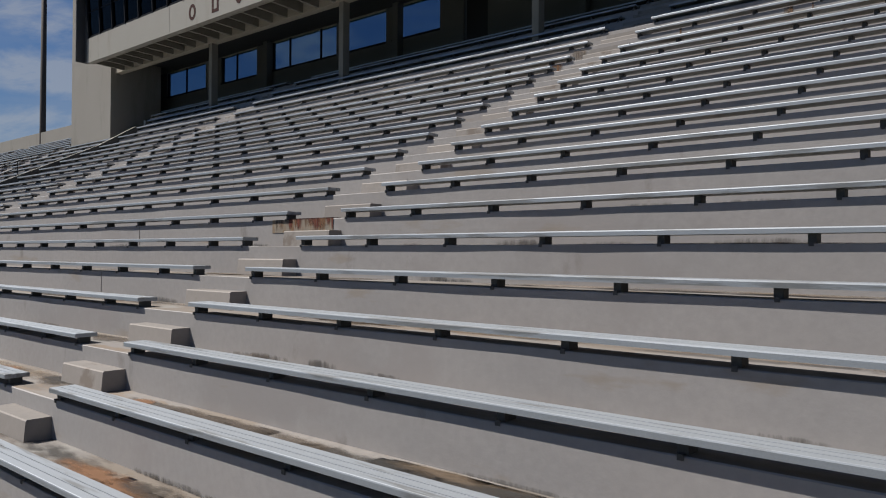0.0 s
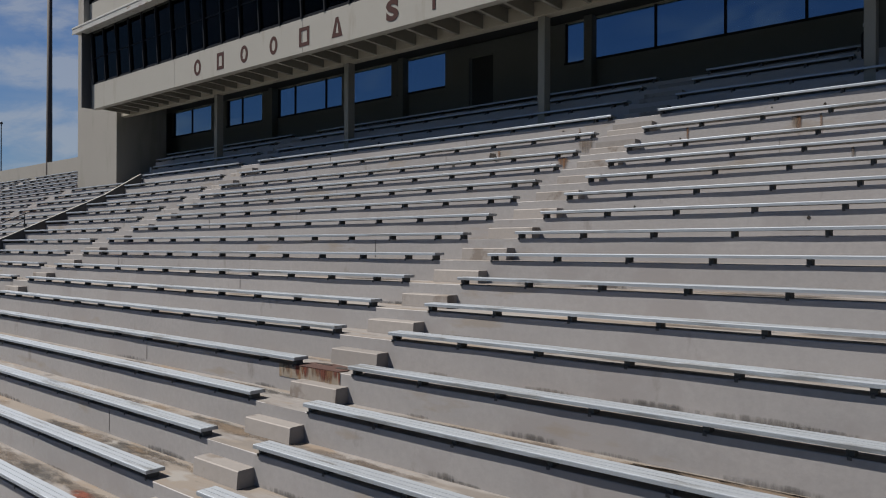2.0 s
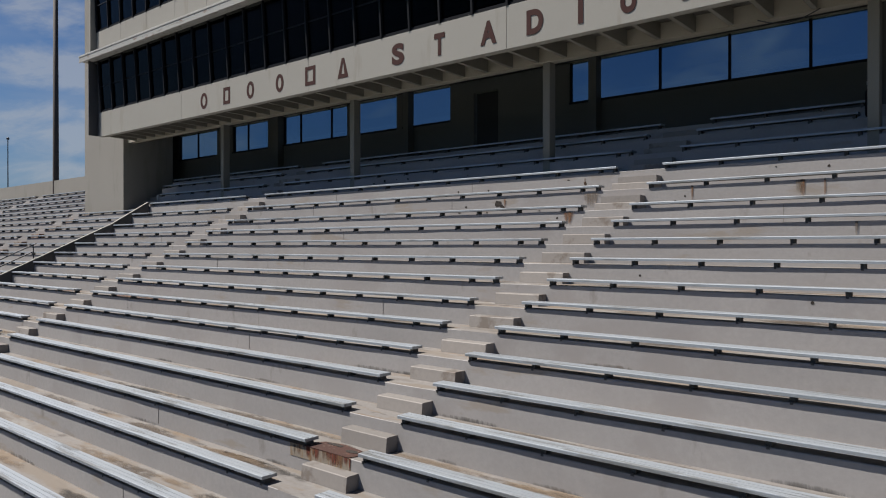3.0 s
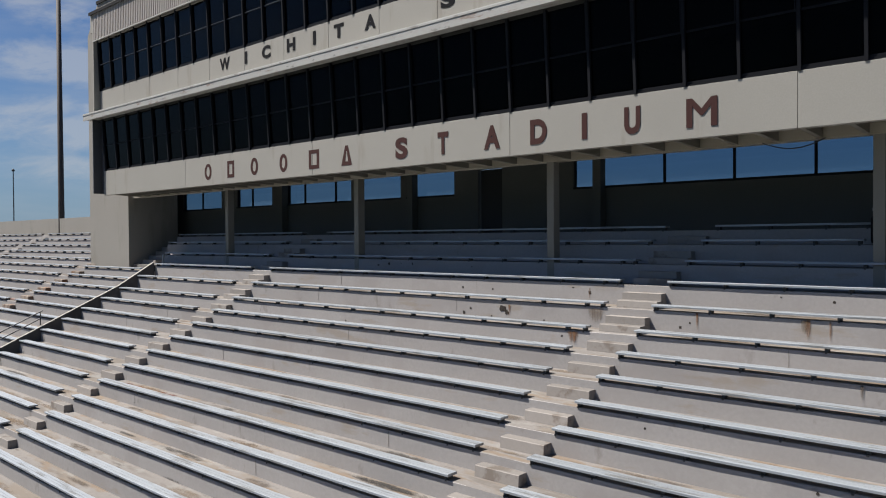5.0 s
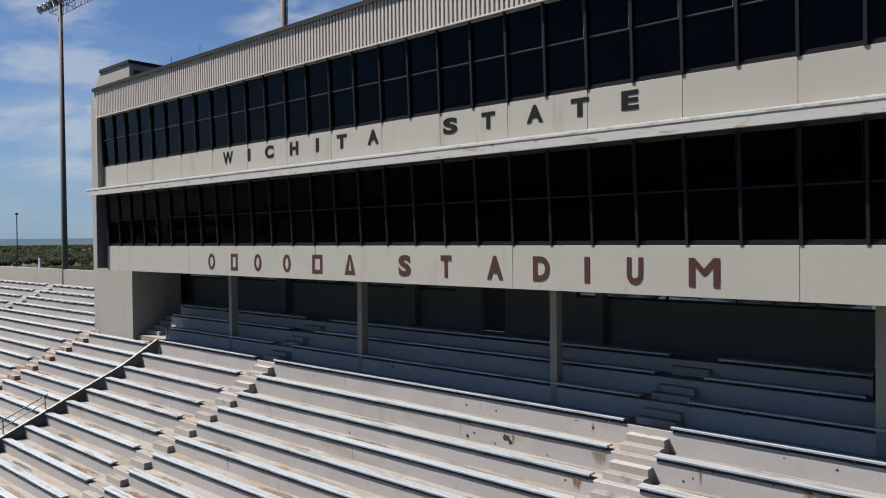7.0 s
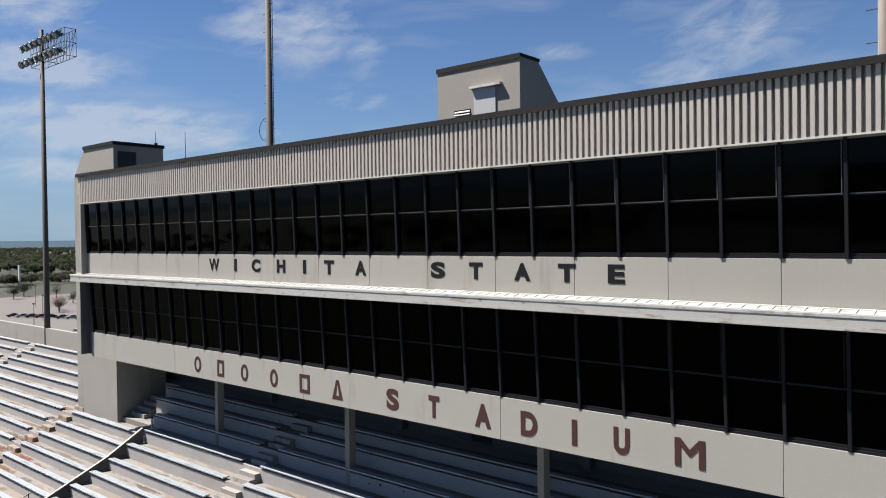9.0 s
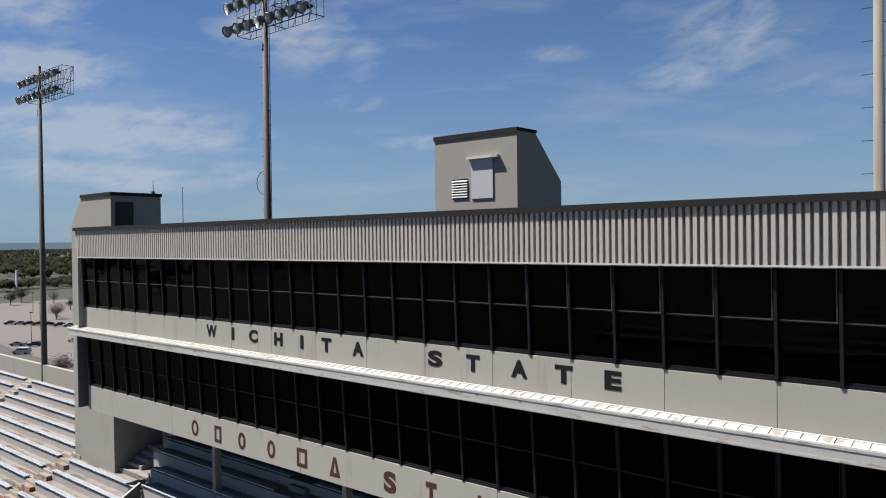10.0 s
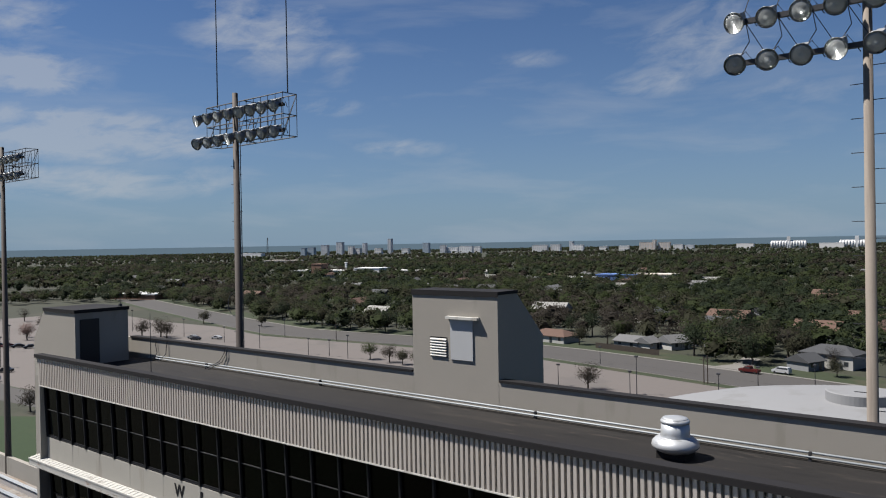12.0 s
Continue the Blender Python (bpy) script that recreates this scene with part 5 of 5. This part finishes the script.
def tree_kind(seed, rad, height, mat, n=1500, size=0.27, trunk=0.35):
    rng = np.random.default_rng(seed)
    rnd = random.Random(seed)
    base = height * 0.28
    limbs = [tube_data([(0, 0, 0), (rnd.uniform(-0.2, 0.2), rnd.uniform(-0.2, 0.2), base), (rnd.uniform(-0.4, 0.4), rnd.uniform(-0.4, 0.4), height * 0.75)], trunk, 7, 0.06)]
    for i in range(9):
        a = i * 2.4 + rnd.random()
        z0 = base * (0.8 + 0.12 * i)
        r = rad * rnd.uniform(0.5, 0.9)
        limbs.append(tube_data([(0, 0, z0), (r * 0.5 * math.cos(a), r * 0.5 * math.sin(a), z0 + height * 0.12), (r * math.cos(a), r * math.sin(a), z0 + height * rnd.uniform(0.2, 0.36))], trunk * 0.4, 5, 0.03))
    wood = mesh_of("trunk", *join_data(limbs), M_BARK)
    q, nrm = crown_quads(rng, n, size, rad, height * 0.82, 40)
    crown = quads_mesh("crown", q + np.array([0, 0, height * 0.6]), nrm, [mat], np.zeros(n, int))
    return wood, crown


KINDS = [tree_kind(11, 5.5, 10.5, LEAF[0]), tree_kind(12, 6.5, 11.5, LEAF[1]), tree_kind(13, 5.0, 10.0, LEAF[2]),
         tree_kind(14, 5.0, 9.5, LEAF[3], 1000, 0.17), tree_kind(15, 3.4, 6.0, LEAF[4], 900, 0.15, 0.2), tree_kind(16, 2.2, 4.0, LEAF[3], 1500, 0.09, 0.15)]
TREE_LABEL = ["broad tree in fresh green spring leaf", "dense dark green tree with a rounded crown", "olive budding tree with a loose crown",
              "nearly bare brown tree with fine twigs", "small pink blossoming tree on a lot island", "small bare brown bush-like tree on a lot island"]


def tree(x, y, kind, s=1.0, turn=0.0):
    t = thing("tree", TREE_LABEL[kind], "tree", at=(x, y, GROUND))
    t.rotation_euler = (0, 0, turn)
    t.scale = (s, s, s)
    piece("trunk", KINDS[kind][0], t)
    piece("crown", KINDS[kind][1], t)


rnd = random.Random(5)
LOT_TREES = [(-59, 214, 1, 0.85), (-158, 164, 0, 0.55), (-149, 163, 5, 1.5), (-143, 162, 2, 0.5), (-137, 162, 2, 0.55), (-81, 158.5, 5, 1.7), (-278, 157, 5, 2.0), (-271, 161, 5, 2.1), (-265, 160, 5, 1.8),
                      (-66, 232, 3, 1.0), (-54, 232, 3, 1.1), (-50, 228, 2, 0.9)]
LOT_TREES += [(-36.5, 206, 2, 0.5), (-70, 245, 1, 1.2), (-79, 240, 3, 0.8), (-112, 233, 3, 0.9), (-119, 226, 2, 0.7),
                      (-404, 143, 1, 0.7), (-418, 153, 1, 0.8), (-311, 127, 4, 1.3), (-320, 131, 4, 1.0), (-170, 70, 5, 1.5), (-395, 160, 3, 0.8), (-352, 150, 5, 1.5), (-340, 158, 2, 0.6), (-300, 200, 2, 0.7), (-265, 206, 2, 0.6)]
for x, y, kind, s in LOT_TREES:
    tree(x, y, kind, s, rnd.uniform(0, 6))
for i in range(64):
    x = -640 + 690 * i / 63 + rnd.uniform(-4, 4)
    y = road_y(x) + rnd.uniform(17, 34)
    if -140 < x < -20 and y < road_y(x) + 24:
        y += 22
    tree(x, y, rnd.choice([0, 1, 1, 2, 2, 3, 3]), rnd.uniform(0.65, 1.1), rnd.uniform(0, 6))


HOUSE_SPOTS = [(-127, 229), (-134, 230), (-103, 230), (-95, 229), (-88, 233), (-46, 213), (-43, 222), (-37, 222), (-246, 262), (-196, 252), (-180, 262)]


def woods(name, r0, r1, count, n, size, rad, seed, label, span=(-82, 10)):
    rng = np.random.default_rng(seed)
    rnd = random.Random(seed)
    vs, ns, ids, made = [], [], [], 0
    while made < count:
        az = radians(rnd.uniform(*span))
        r = math.sqrt(rnd.uniform(r0 * r0, r1 * r1))
        x, y = r * math.sin(az), r * math.cos(az)
        if y > 0 and (y < road_y(x) + 15 if x > -460 else r < 545) or abs(x + 53) < 9 and y < 222:
            continue
        if any(abs(x - hx) < 9.5 and -15 < y - hy < 7 for hx, hy in HOUSE_SPOTS):
            continue
        if 2500 < r < 3050 and az > radians(-53) and rnd.random() > 0.12:
            made += 1
            continue
        clear = noise.noise(Vector((x * 0.006, y * 0.006, 3.0)))
        made += 1
        if clear > 0.42:
            continue
        s = rnd.uniform(0.82, 1.15)
        tint = noise.noise(Vector((x * 0.01, y * 0.01, 9.0))) + rnd.uniform(-0.5, 0.5)
        ids += [1 if tint < -0.25 else (3 if tint > 0.5 else (2 if tint > 0.12 else 0))] * (n + 14)
        q, nrm = crown_quads(rng, n, size * s, rad * s, rad * 1.5 * s, max(4, n // 6))
        fill, fnrm = crown_quads(rng, 14, rad * 0.34 * s, rad * 0.7 * s, rad * 1.0 * s, 6)
        q, nrm = np.concatenate([q, fill]), np.concatenate([nrm, fnrm])
        vs.append(q + np.array([x, y, ground_z(r) + rad * 0.95 * s]))
        ns.append(nrm)
    me = quads_mesh(name, np.concatenate(vs), np.concatenate(ns), LEAF[:4], ids)
    tagged(piece(name, me), label, "woods", kind="stuff")


woods("near_woods", 215, 620, 2700, 190, 0.44, 5.0, 21, "spring woods of mixed green and brown trees between houses")
woods("mid_woods", 600, 1500, 6500, 48, 1.15, 6.0, 22, "continuous spring tree cover over the suburbs")
woods("far_woods", 1450, 4600, 15000, 12, 2.8, 5.6, 23, "dark wooded plain reaching the horizon")
# added trees, out of view, that cover low sky in the window reflections
woods("woods_behind", 280, 640, 900, 24, 1.6, 6.0, 24, "unseen spring tree belt added across the field for window reflections", (95, 275))

# ---- opposite stand across the field ----
opp = thing("opposite_stand", "plain concrete grandstand across the field", "grandstand")
for i in range(14):
    boxes_part("tier", [(-70, 45, -104 - i * 2.2, -101.8 - i * 2.2, GROUND, GROUND + 1.5 + i * 1.25)], M_CONCRETE, opp)
boxes_part("back_wall", [(-70, 45, -135.4, -132.7, GROUND, GROUND + 22)], M_STUCCO, opp)
boxes_part("press_box", [(-35, 10, -134.5, -129.5, GROUND + 22, GROUND + 29)], M_STUCCO, opp)
sheet("ground_field", [(-90, -100), (60, -100), (60, -24), (-90, -24)], GROUND + 0.02, M_GRASS, "mown green playing field below the stand", "field")

# ---- houses ----
HOUSE_WALL = {c: material("house_wall_" + c, v, 0.85, grain=0.05, bump=0) for c, v in (("white", (0.315, 0.31, 0.295)), ("grey", (0.168, 0.173, 0.178)), ("brick", (0.127, 0.0661, 0.0458)), ("tan", (0.213, 0.183, 0.143)))}
HOUSE_ROOF = {c: material("shingle_roof_" + c, v, 0.9, grain=0.15, grain_size=4, bump=0) for c, v in (("brown", (0.0861, 0.0508, 0.0381)), ("grey", (0.102, 0.102, 0.104)), ("dark", (0.0432, 0.0448, 0.0483)), ("pale", (0.213, 0.208, 0.198)))}
M_HWIN = material("house_window_dark", (0.03, 0.035, 0.04), 0.2, grain=0.1, bump=0)


def house(x, y, w, d, h, rise, turn, wall, roof, label, hip=False):
    hs = thing("house", label, "house", at=(x, y, GROUND))
    hs.rotation_euler = (0, 0, radians(turn))
    boxes_part("wall", [(-w / 2, w / 2, -d / 2, d / 2, -0.1, h)], HOUSE_WALL[wall], hs)
    e, k = 0.5, (d * 0.45 if hip else 0.0)
    a, b = w / 2 + e, d / 2 + e
    vs = [(-a, -b, h), (a, -b, h), (a, b, h), (-a, b, h), (-a + k, 0, h + rise), (a - k, 0, h + rise), (-a, -b, h - 0.18), (a, -b, h - 0.18), (a, b, h - 0.18), (-a, b, h - 0.18)]
    fs = [(0, 1, 5, 4), (2, 3, 4, 5), (1, 2, 5), (3, 0, 4), (6, 9, 8, 7), (0, 6, 7, 1), (1, 7, 8, 2), (2, 8, 9, 3), (3, 9, 6, 0)]
    piece("roof", mesh_of("roof", vs, fs, HOUSE_ROOF[roof]), hs)
    n = max(2, int(w / 3.2))
    for i in range(n):
        xx = -w / 2 + w * (i + 0.5) / n
        boxes_part("door" if i == n // 2 else "window", [(xx - 0.55, xx + 0.55, -d / 2 - 0.03, -d / 2 - 0.004, 0.1 if i == n // 2 else 1.0, 2.2)], M_HWIN, hs)
    return hs


house(-131, 230, 15, 9, 2.5, 1.9, -8, "white", "brown", "long low white house with a brown shingle roof", True)
house(-102, 231, 9, 8, 2.2, 1.7, -10, "grey", "grey", "grey bungalow with a pale grey roof")
house(-96.2, 229.5, 6, 6, 2.2, 1.8, 78, "white", "grey", "white gabled cottage with a grey roof")
house(-89, 234, 8, 7, 2.4, 2.2, 62, "white", "grey", "white house with a steep grey roof")
house(-83, 246, 10, 8, 2.8, 2.4, -10, "grey", "dark", "grey house with a dark roof under trees")
house(-45.6, 214.5, 6.5, 6.5, 2.5, 1.9, 66, "grey", "dark", "small grey house with a dark roof")
house(-40.5, 223.5, 13.5, 9, 3.9, 2.0, -12, "white", "dark", "two-storey white house with a dark roof", True)
house(-246, 262, 14, 9, 3.0, 2.8, -5, "white", "pale", "white house with a pale roof among trees")
house(-196, 252, 10, 9, 3.0, 2.8, 50, "white", "dark", "white gabled house with a dark roof")
house(-180, 262, 16, 8, 2.8, 1.6, -10, "tan", "pale", "low tan house with a pale flat roof")
house(-560, 330, 24, 12, 3.2, 2.0, 20, "tan", "grey", "long low tan building with a grey roof", True)
fence = thing("yard_fence", "dark wooden yard fence along the street", "fence")
for i in range(16):
    xx = -111 + i * 1.5
    boxes_part("board", [(xx, xx + 1.46, road_y(xx) + 19.5 - 0.05, road_y(xx) + 19.5, GROUND, GROUND + 1.8)], M_BARK, fence)
rnd = random.Random(77)
for i in range(95):
    az, r = radians(rnd.uniform(-62, 2)), rnd.uniform(270, 900)
    x, y = r * math.sin(az), r * math.cos(az)
    if y < road_y(x) + 60:
        continue
    house(x, y, rnd.uniform(10, 17), rnd.uniform(8, 10), rnd.uniform(3.0, 4.6), rnd.uniform(2, 3.0), rnd.choice([0, 90]) + rnd.uniform(-10, 10), rnd.choice(["white", "white", "grey", "brick", "tan"]), rnd.choice(["brown", "grey", "dark", "pale", "grey"]), "suburban house with a shingle roof among trees")

# ---- larger buildings in the middle distance and on the skyline ----
# pale, grey and blue facades are lightened: distance haze is in their colour
FAR_MAT = {c: material("far_facade_" + c, v, 0.8, grain=0.04, grain_size=0.2, bump=0) for c, v in (("pale", (0.516, 0.509, 0.502)), ("white", (0.619, 0.619, 0.619)), ("grey", (0.413, 0.428, 0.457)), ("blue", (0.235, 0.294, 0.354)), ("tan", (0.442, 0.392, 0.354)), ("royal", (0.0737, 0.133, 0.309)), ("brick", (0.177, 0.103, 0.0737)))}


M_FARWIN = material("far_window_grey", (0.30, 0.33, 0.36), 0.3, grain=0.05, bump=0)


def far_building(az, r, w, d, h, mat, label, storeys=0, name="far_building"):
    a = radians(az)
    x, y = r * math.sin(a), r * math.cos(a)
    fb = thing(name, label, "building", at=(x, y, ground_z(r) - 1))
    fb.rotation_euler = (0, 0, -0.25 * a)
    boxes_part("body", [(-w / 2, w / 2, -d / 2, d / 2, 0, h + 1)], FAR_MAT[mat], fb)
    if storeys:
        st = h / storeys
        n = max(2, int(w / 9))
        for f in range(storeys):
            for i in range(n):
                x0 = -w / 2 + w * (i + 0.18) / n
                boxes_part("window", [(x0, x0 + w * 0.64 / n, -d / 2 - 0.3, -d / 2 + 0.1, 1 + st * (f + 0.35), 1 + st * (f + 0.7))], M_FARWIN, fb)
    boxes_part("parapet", [(-w / 2 - 0.4, w / 2 + 0.4, -d / 2 - 0.4, d / 2 + 0.4, h + 1, h + 1.8)], FAR_MAT["white" if "white-roofed" in label else mat], fb)
    return fb


DOWNTOWN = [(-49.0, 26, 30, "blue", 4), (-48.4, 36, 32, "blue", 4), (-47.4, 38, 41, "grey", 7), (-46.25, 36, 51, "grey", 9), (-45.4, 28, 33, "pale", 4), (-45.0, 50, 26, "pale", 3), (-44.36, 18, 46, "grey", 9),
                          (-43.3, 40, 24, "pale", 2), (-42.4, 21, 62, "grey", 12), (-41.2, 40, 22, "pale", 2)]
MIDTOWN = [(-39.6, 35, 43, "blue", 8), (-38.3, 30, 33, "grey", 6), (-37.6, 70, 22, "white", 2), (-36.5, 72, 27, "white", 5), (-35.7, 50, 24, "white", 4),
                          (-30.8, 80, 26, "pale", 5), (-29.6, 50, 27, "pale", 6), (-28.4, 20, 38, "grey", 8), (-27.9, 55, 24, "white", 4), (-26.0, 40, 17, "pale", 2), (-24.5, 50, 18, "pale", 2), (-22.9, 64, 30, "tan", 6), (-21.6, 60, 29, "tan", 6), (-22.3, 14, 39, "tan", 8), (-20.6, 45, 20, "pale", 3), (-19.8, 40, 17, "grey", 2)]
for az, w, h, mat, st in DOWNTOWN + MIDTOWN:
    far_building(az, 3000 + 40 * math.sin(az * 9), w * 0.8, 16, h, mat, "distant downtown building on the skyline", st)
for az, r, w, h, mat, label in [(-50.5, 1500, 80, 9, "tan", "distant pale institutional building among trees"), (-46.6, 900, 105, 6, "pale", "long low pale school building among trees"), (-47.8, 890, 14, 14, "brick", "brick block of the school"), (-45.8, 900, 2, 15, "white", "slim white tower over the trees"),
                                (-43.8, 860, 34, 9, "white", "white-roofed hall among trees"), (-41.5, 880, 60, 5, "pale", "long low pale building among trees"), (-24.6, 640, 38, 7, "royal", "low shop building with a blue roof"), (-22.6, 640, 42, 7, "tan", "low shop building with a tan roof"), (-27.5, 650, 50, 4, "grey", "low grey shop building among trees"),
                                (-60.5, 575, 46, 3.4, "brick", "long low white-roofed building among trees"), (-53.0, 2800, 120, 14, "white", "distant long white warehouse"), (-16.0, 3000, 60, 19, "pale", "distant pale mill buildings"), (-10.5, 3000, 80, 17, "pale", "distant pale mill buildings"), (-8.1, 3000, 22, 38, "grey", "distant grey tower on the skyline")]:
    far_building(az, r, w, min(24, w), h, mat, label, 0)


def silos(az, r, count, rad, h, label):
    a = radians(az)
    g = thing("grain_elevator", label, "grain elevator", at=(r * math.sin(a), r * math.cos(a), ground_z(r) - 1))
    g.rotation_euler = (0, 0, -a)
    me = mesh_of("silo", *lathe_data([(rad, 0), (rad, h), (rad * 0.7, h + 1.5)], 12), FAR_MAT["white"], True)
    for i in range(count):
        for j in (0, 1):
            piece("silo", me, g, ((i - count / 2 + 0.5) * rad * 2.02, j * rad * 2.02, 0))
    boxes_part("headhouse", [(-6, 6, -4, 10, 0, h * 1.75)], FAR_MAT["white"], g)
    boxes_part("gallery", [(-count * rad * 0.95, count * rad * 0.95, -1, 5, h + 1, h + 5)], FAR_MAT["white"], g)


silos(-13.2, 3000, 13, 4.6, 25, "distant white grain elevator with a row of silos")
silos(-9.0, 3000, 12, 4.6, 24, "distant pale grain elevator with a row of silos")
mast = thing("radio_mast", "distant thin lattice radio mast", "mast", at=(3000 * math.sin(radians(-51.7)), 3000 * math.cos(radians(-51.7)), -2.0))
for dx, dy in ((-1.5, -1), (1.5, -1), (0, 1.6)):
    piece("leg", mesh_of("leg", *tube_data([(dx * 2.6, dy * 2.6, 0), (dx * 0.8, dy * 0.8, 72)], 0.5, 4), M_STEELDARK), mast)
for i in range(12):
    z = i * 6
    f = 2.6 - 1.8 * i / 12
    piece("brace", mesh_of("brace", *tube_data([(-1.5 * f, -f, z), (1.5 * f, -f, z + 6)], 0.35, 4), M_STEELDARK), mast)

# ---- round white-roofed hall behind the press box ----
hall = thing("round_hall", "round hall with a shallow white dome and a drum on top", "building", at=(-16.7, 112, GROUND))
piece("wall", mesh_of("wall", *lathe_data([(29.0, 0), (29.0, 8.6)], 64), HOUSE_WALL["tan"]), hall)
piece("roof", mesh_of("roof", *lathe_data([(30.5, 8.2), (30.5, 8.8), (24, 10.6), (16, 12.2), (8, 13.0), (0.0, 13.2)], 64), M_WHITEROOF, True), hall)
piece("drum", mesh_of("drum", *lathe_data([(4.1, 12.2), (4.1, 14.35), (3.95, 14.45), (0.0, 14.5)], 48), M_WHITEROOF), hall)

# ---- vehicles, lot lamps, utility poles ----
CAR_MAT = {c: material("car_paint_" + c, v, 0.35, 0.2, grain=0.02, bump=0) for c, v in (("white", (0.366, 0.371, 0.376)), ("red", (0.0661, 0.0102, 0.00918)), ("dark", (0.0153, 0.0178, 0.0254)), ("silver", (0.229, 0.234, 0.239)))}
M_TYRE = material("black_tyre", (0.0102, 0.0102, 0.0102), 0.9, bump=0)
CAR_OUT = {"van": [(-2.3, 0.35), (-2.3, 1.0), (-1.5, 1.15), (-0.9, 1.75), (2.1, 1.8), (2.35, 1.1), (2.35, 0.35)], "car": [(-2.25, 0.3), (-2.25, 0.75), (-1.1, 0.95), (-0.5, 1.4), (0.9, 1.42), (1.6, 1.0), (2.25, 0.92), (2.25, 0.3)], "pickup": [(-2.7, 0.4), (-2.7, 1.05), (-1.5, 1.15), (-0.9, 1.8), (0.5, 1.8), (0.6, 1.15), (2.7, 1.1), (2.7, 0.4)]}


def car(x, y, turn, form, paint, label):
    c = thing("car" if form != "pickup" else "pickup_truck", label, "car", at=(x, y, GROUND + 0.06))
    c.rotation_euler = (0, 0, radians(turn))
    out = CAR_OUT[form]
    bm = bmesh.new()
    vs, fs = prism(out, -0.88, 0.88, "y")
    bv = [bm.verts.new(v) for v in vs]
    for f in fs:
        bm.faces.new([bv[i] for i in f])
    bmesh.ops.recalc_face_normals(bm, faces=bm.faces)
    bmesh.ops.bevel(bm, geom=bm.edges[:], offset=0.07, segments=2, affect="EDGES")
    bm_part("body", bm, CAR_MAT[paint], c)
    top = [p for p in out if p[1] > 1.3]
    a, b = min(p[0] for p in top), max(p[0] for p in top)
    zt = max(p[1] for p in top)
    for s in (-1, 1):
        boxes_part("side_window", [(a + 0.05, b - 0.1, s * 0.885 - 0.01, s * 0.885 + 0.01, zt - 0.5, zt - 0.12)], M_HWIN, c)
    for wx in (out[0][0] + 0.85, out[-1][0] - 0.85):
        for s in (-0.78, 0.78):
            w = piece("wheel", mesh_of("wheel", *turned(lathe_data([(0.33, -0.11), (0.33, 0.11), (0.0, 0.12)], 16)), M_TYRE), c, (wx, s, 0.33))
    return c


car(-56, 200.5, -13, "pickup", "red", "dark red pickup truck on the street")
car(-49, 203.8, -13, "van", "white", "white minivan on the street")
car(-250, 163, 12, "car", "dark", "dark parked car in the lot")
car(-255, 165, 12, "car", "silver", "silver parked car in the lot")
car(-245, 169, 12, "car", "white", "white parked car in the lot")
car(-238, 86, 40, "car", "silver", "silver parked car by the drive")
car(-233, 89, 40, "car", "dark", "dark parked car by the drive")
car(-219, 80, 40, "van", "white", "white parked van by the drive")
car(-232, 100, 20, "car", "white", "white parked car in the lot")
car(-47, 236, 80, "car", "white", "white parked car on a driveway")
for i in range(9):
    car(-306 + i * 4.2 + (2 if i > 4 else 0), 108 + i * 1.7, 75, "car", ("dark", "silver", "dark", "red", "dark")[i % 5], "parked car in a row of the lot")

for x, y, h in [(-89.1, 158.6, 5.0), (-70.5, 158.7, 5.0), (-69, 159, 8.5), (-53.8, 168.9, 4.5), (-48.2, 179.6, 5.0), (-38.1, 189.4, 5.0), (-94.9, 193.0, 4.8), (-234.2, 164.9, 5.5), (-209.7, 162.2, 7.6), (-182.4, 160.5, 5.0), (-173.7, 161.6, 5.0), (-165.2, 161.5, 7.0), (-244, 92, 9), (-281, 109, 9), (-345, 131, 9), (-262, 165.7, 7), (-225, 186, 7), (-300, 165, 9)]:
    lp = thing("lot_lamp", "dark parking-lot lamp post with a box head", "street lamp", "parking-lot lamps", at=(x, y, GROUND + 0.03))
    piece("post", mesh_of("post", *tube_data([(0, 0, 0), (0, 0, h)], 0.11, 8, 0.07), M_STEELDARK), lp)
    piece("head", mesh_of("head", *box_data([(-0.35, 0.35, -0.3, 0.3, h, h + 0.35)]), M_STEELDARK), lp)
for x, h in ((-61, 6.6), (-60, 7.0), (-140, 8.5), (-200, 8.5), (-20, 8.0)):
    up = thing("utility_pole", "brown wooden utility pole with a cross-arm", "utility pole", at=(x, road_y(x) - 10.5, GROUND))
    piece("pole", mesh_of("pole", *tube_data([(0, 0, 0), (0, 0, h)], 0.15, 8, 0.12), M_BARK), up)
    piece("cross_arm", mesh_of("cross_arm", *box_data([(-1.0, 1.0, -0.06, 0.06, h - 0.9, h - 0.72)]), M_BARK), up)

# tall pale pylon beyond the lot, thin pole behind the end stand
py = thing("sign_pylon", "tall plain grey-green pylon beyond the lot", "pylon", at=(-515, 186, GROUND))
piece("shaft", mesh_of("shaft", *box_data([(-1.0, 1.0, -0.4, 0.4, 0, 13.5)]), FAR_MAT["grey"]), py)
piece("cap", mesh_of("cap", *box_data([(-1.1, 1.1, -0.5, 0.5, 13.5, 14.0)]), FAR_MAT["pale"]), py)
fp = thing("flagpole", "slim grey pole with a small ball behind the end stand", "pole", at=(-59.75, 19.95, GROUND))
piece("pole", mesh_of("pole", *tube_data([(0, 0, 0), (0, 0, 26.3)], 0.08, 8, 0.035), M_STEELDARK), fp)
piece("ball", mesh_of("ball", *lathe_data([(0.0, 26.3), (0.09, 26.36), (0.11, 26.44), (0.06, 26.53), (0.0, 26.55)], 10), M_STEELDARK, True), fp)
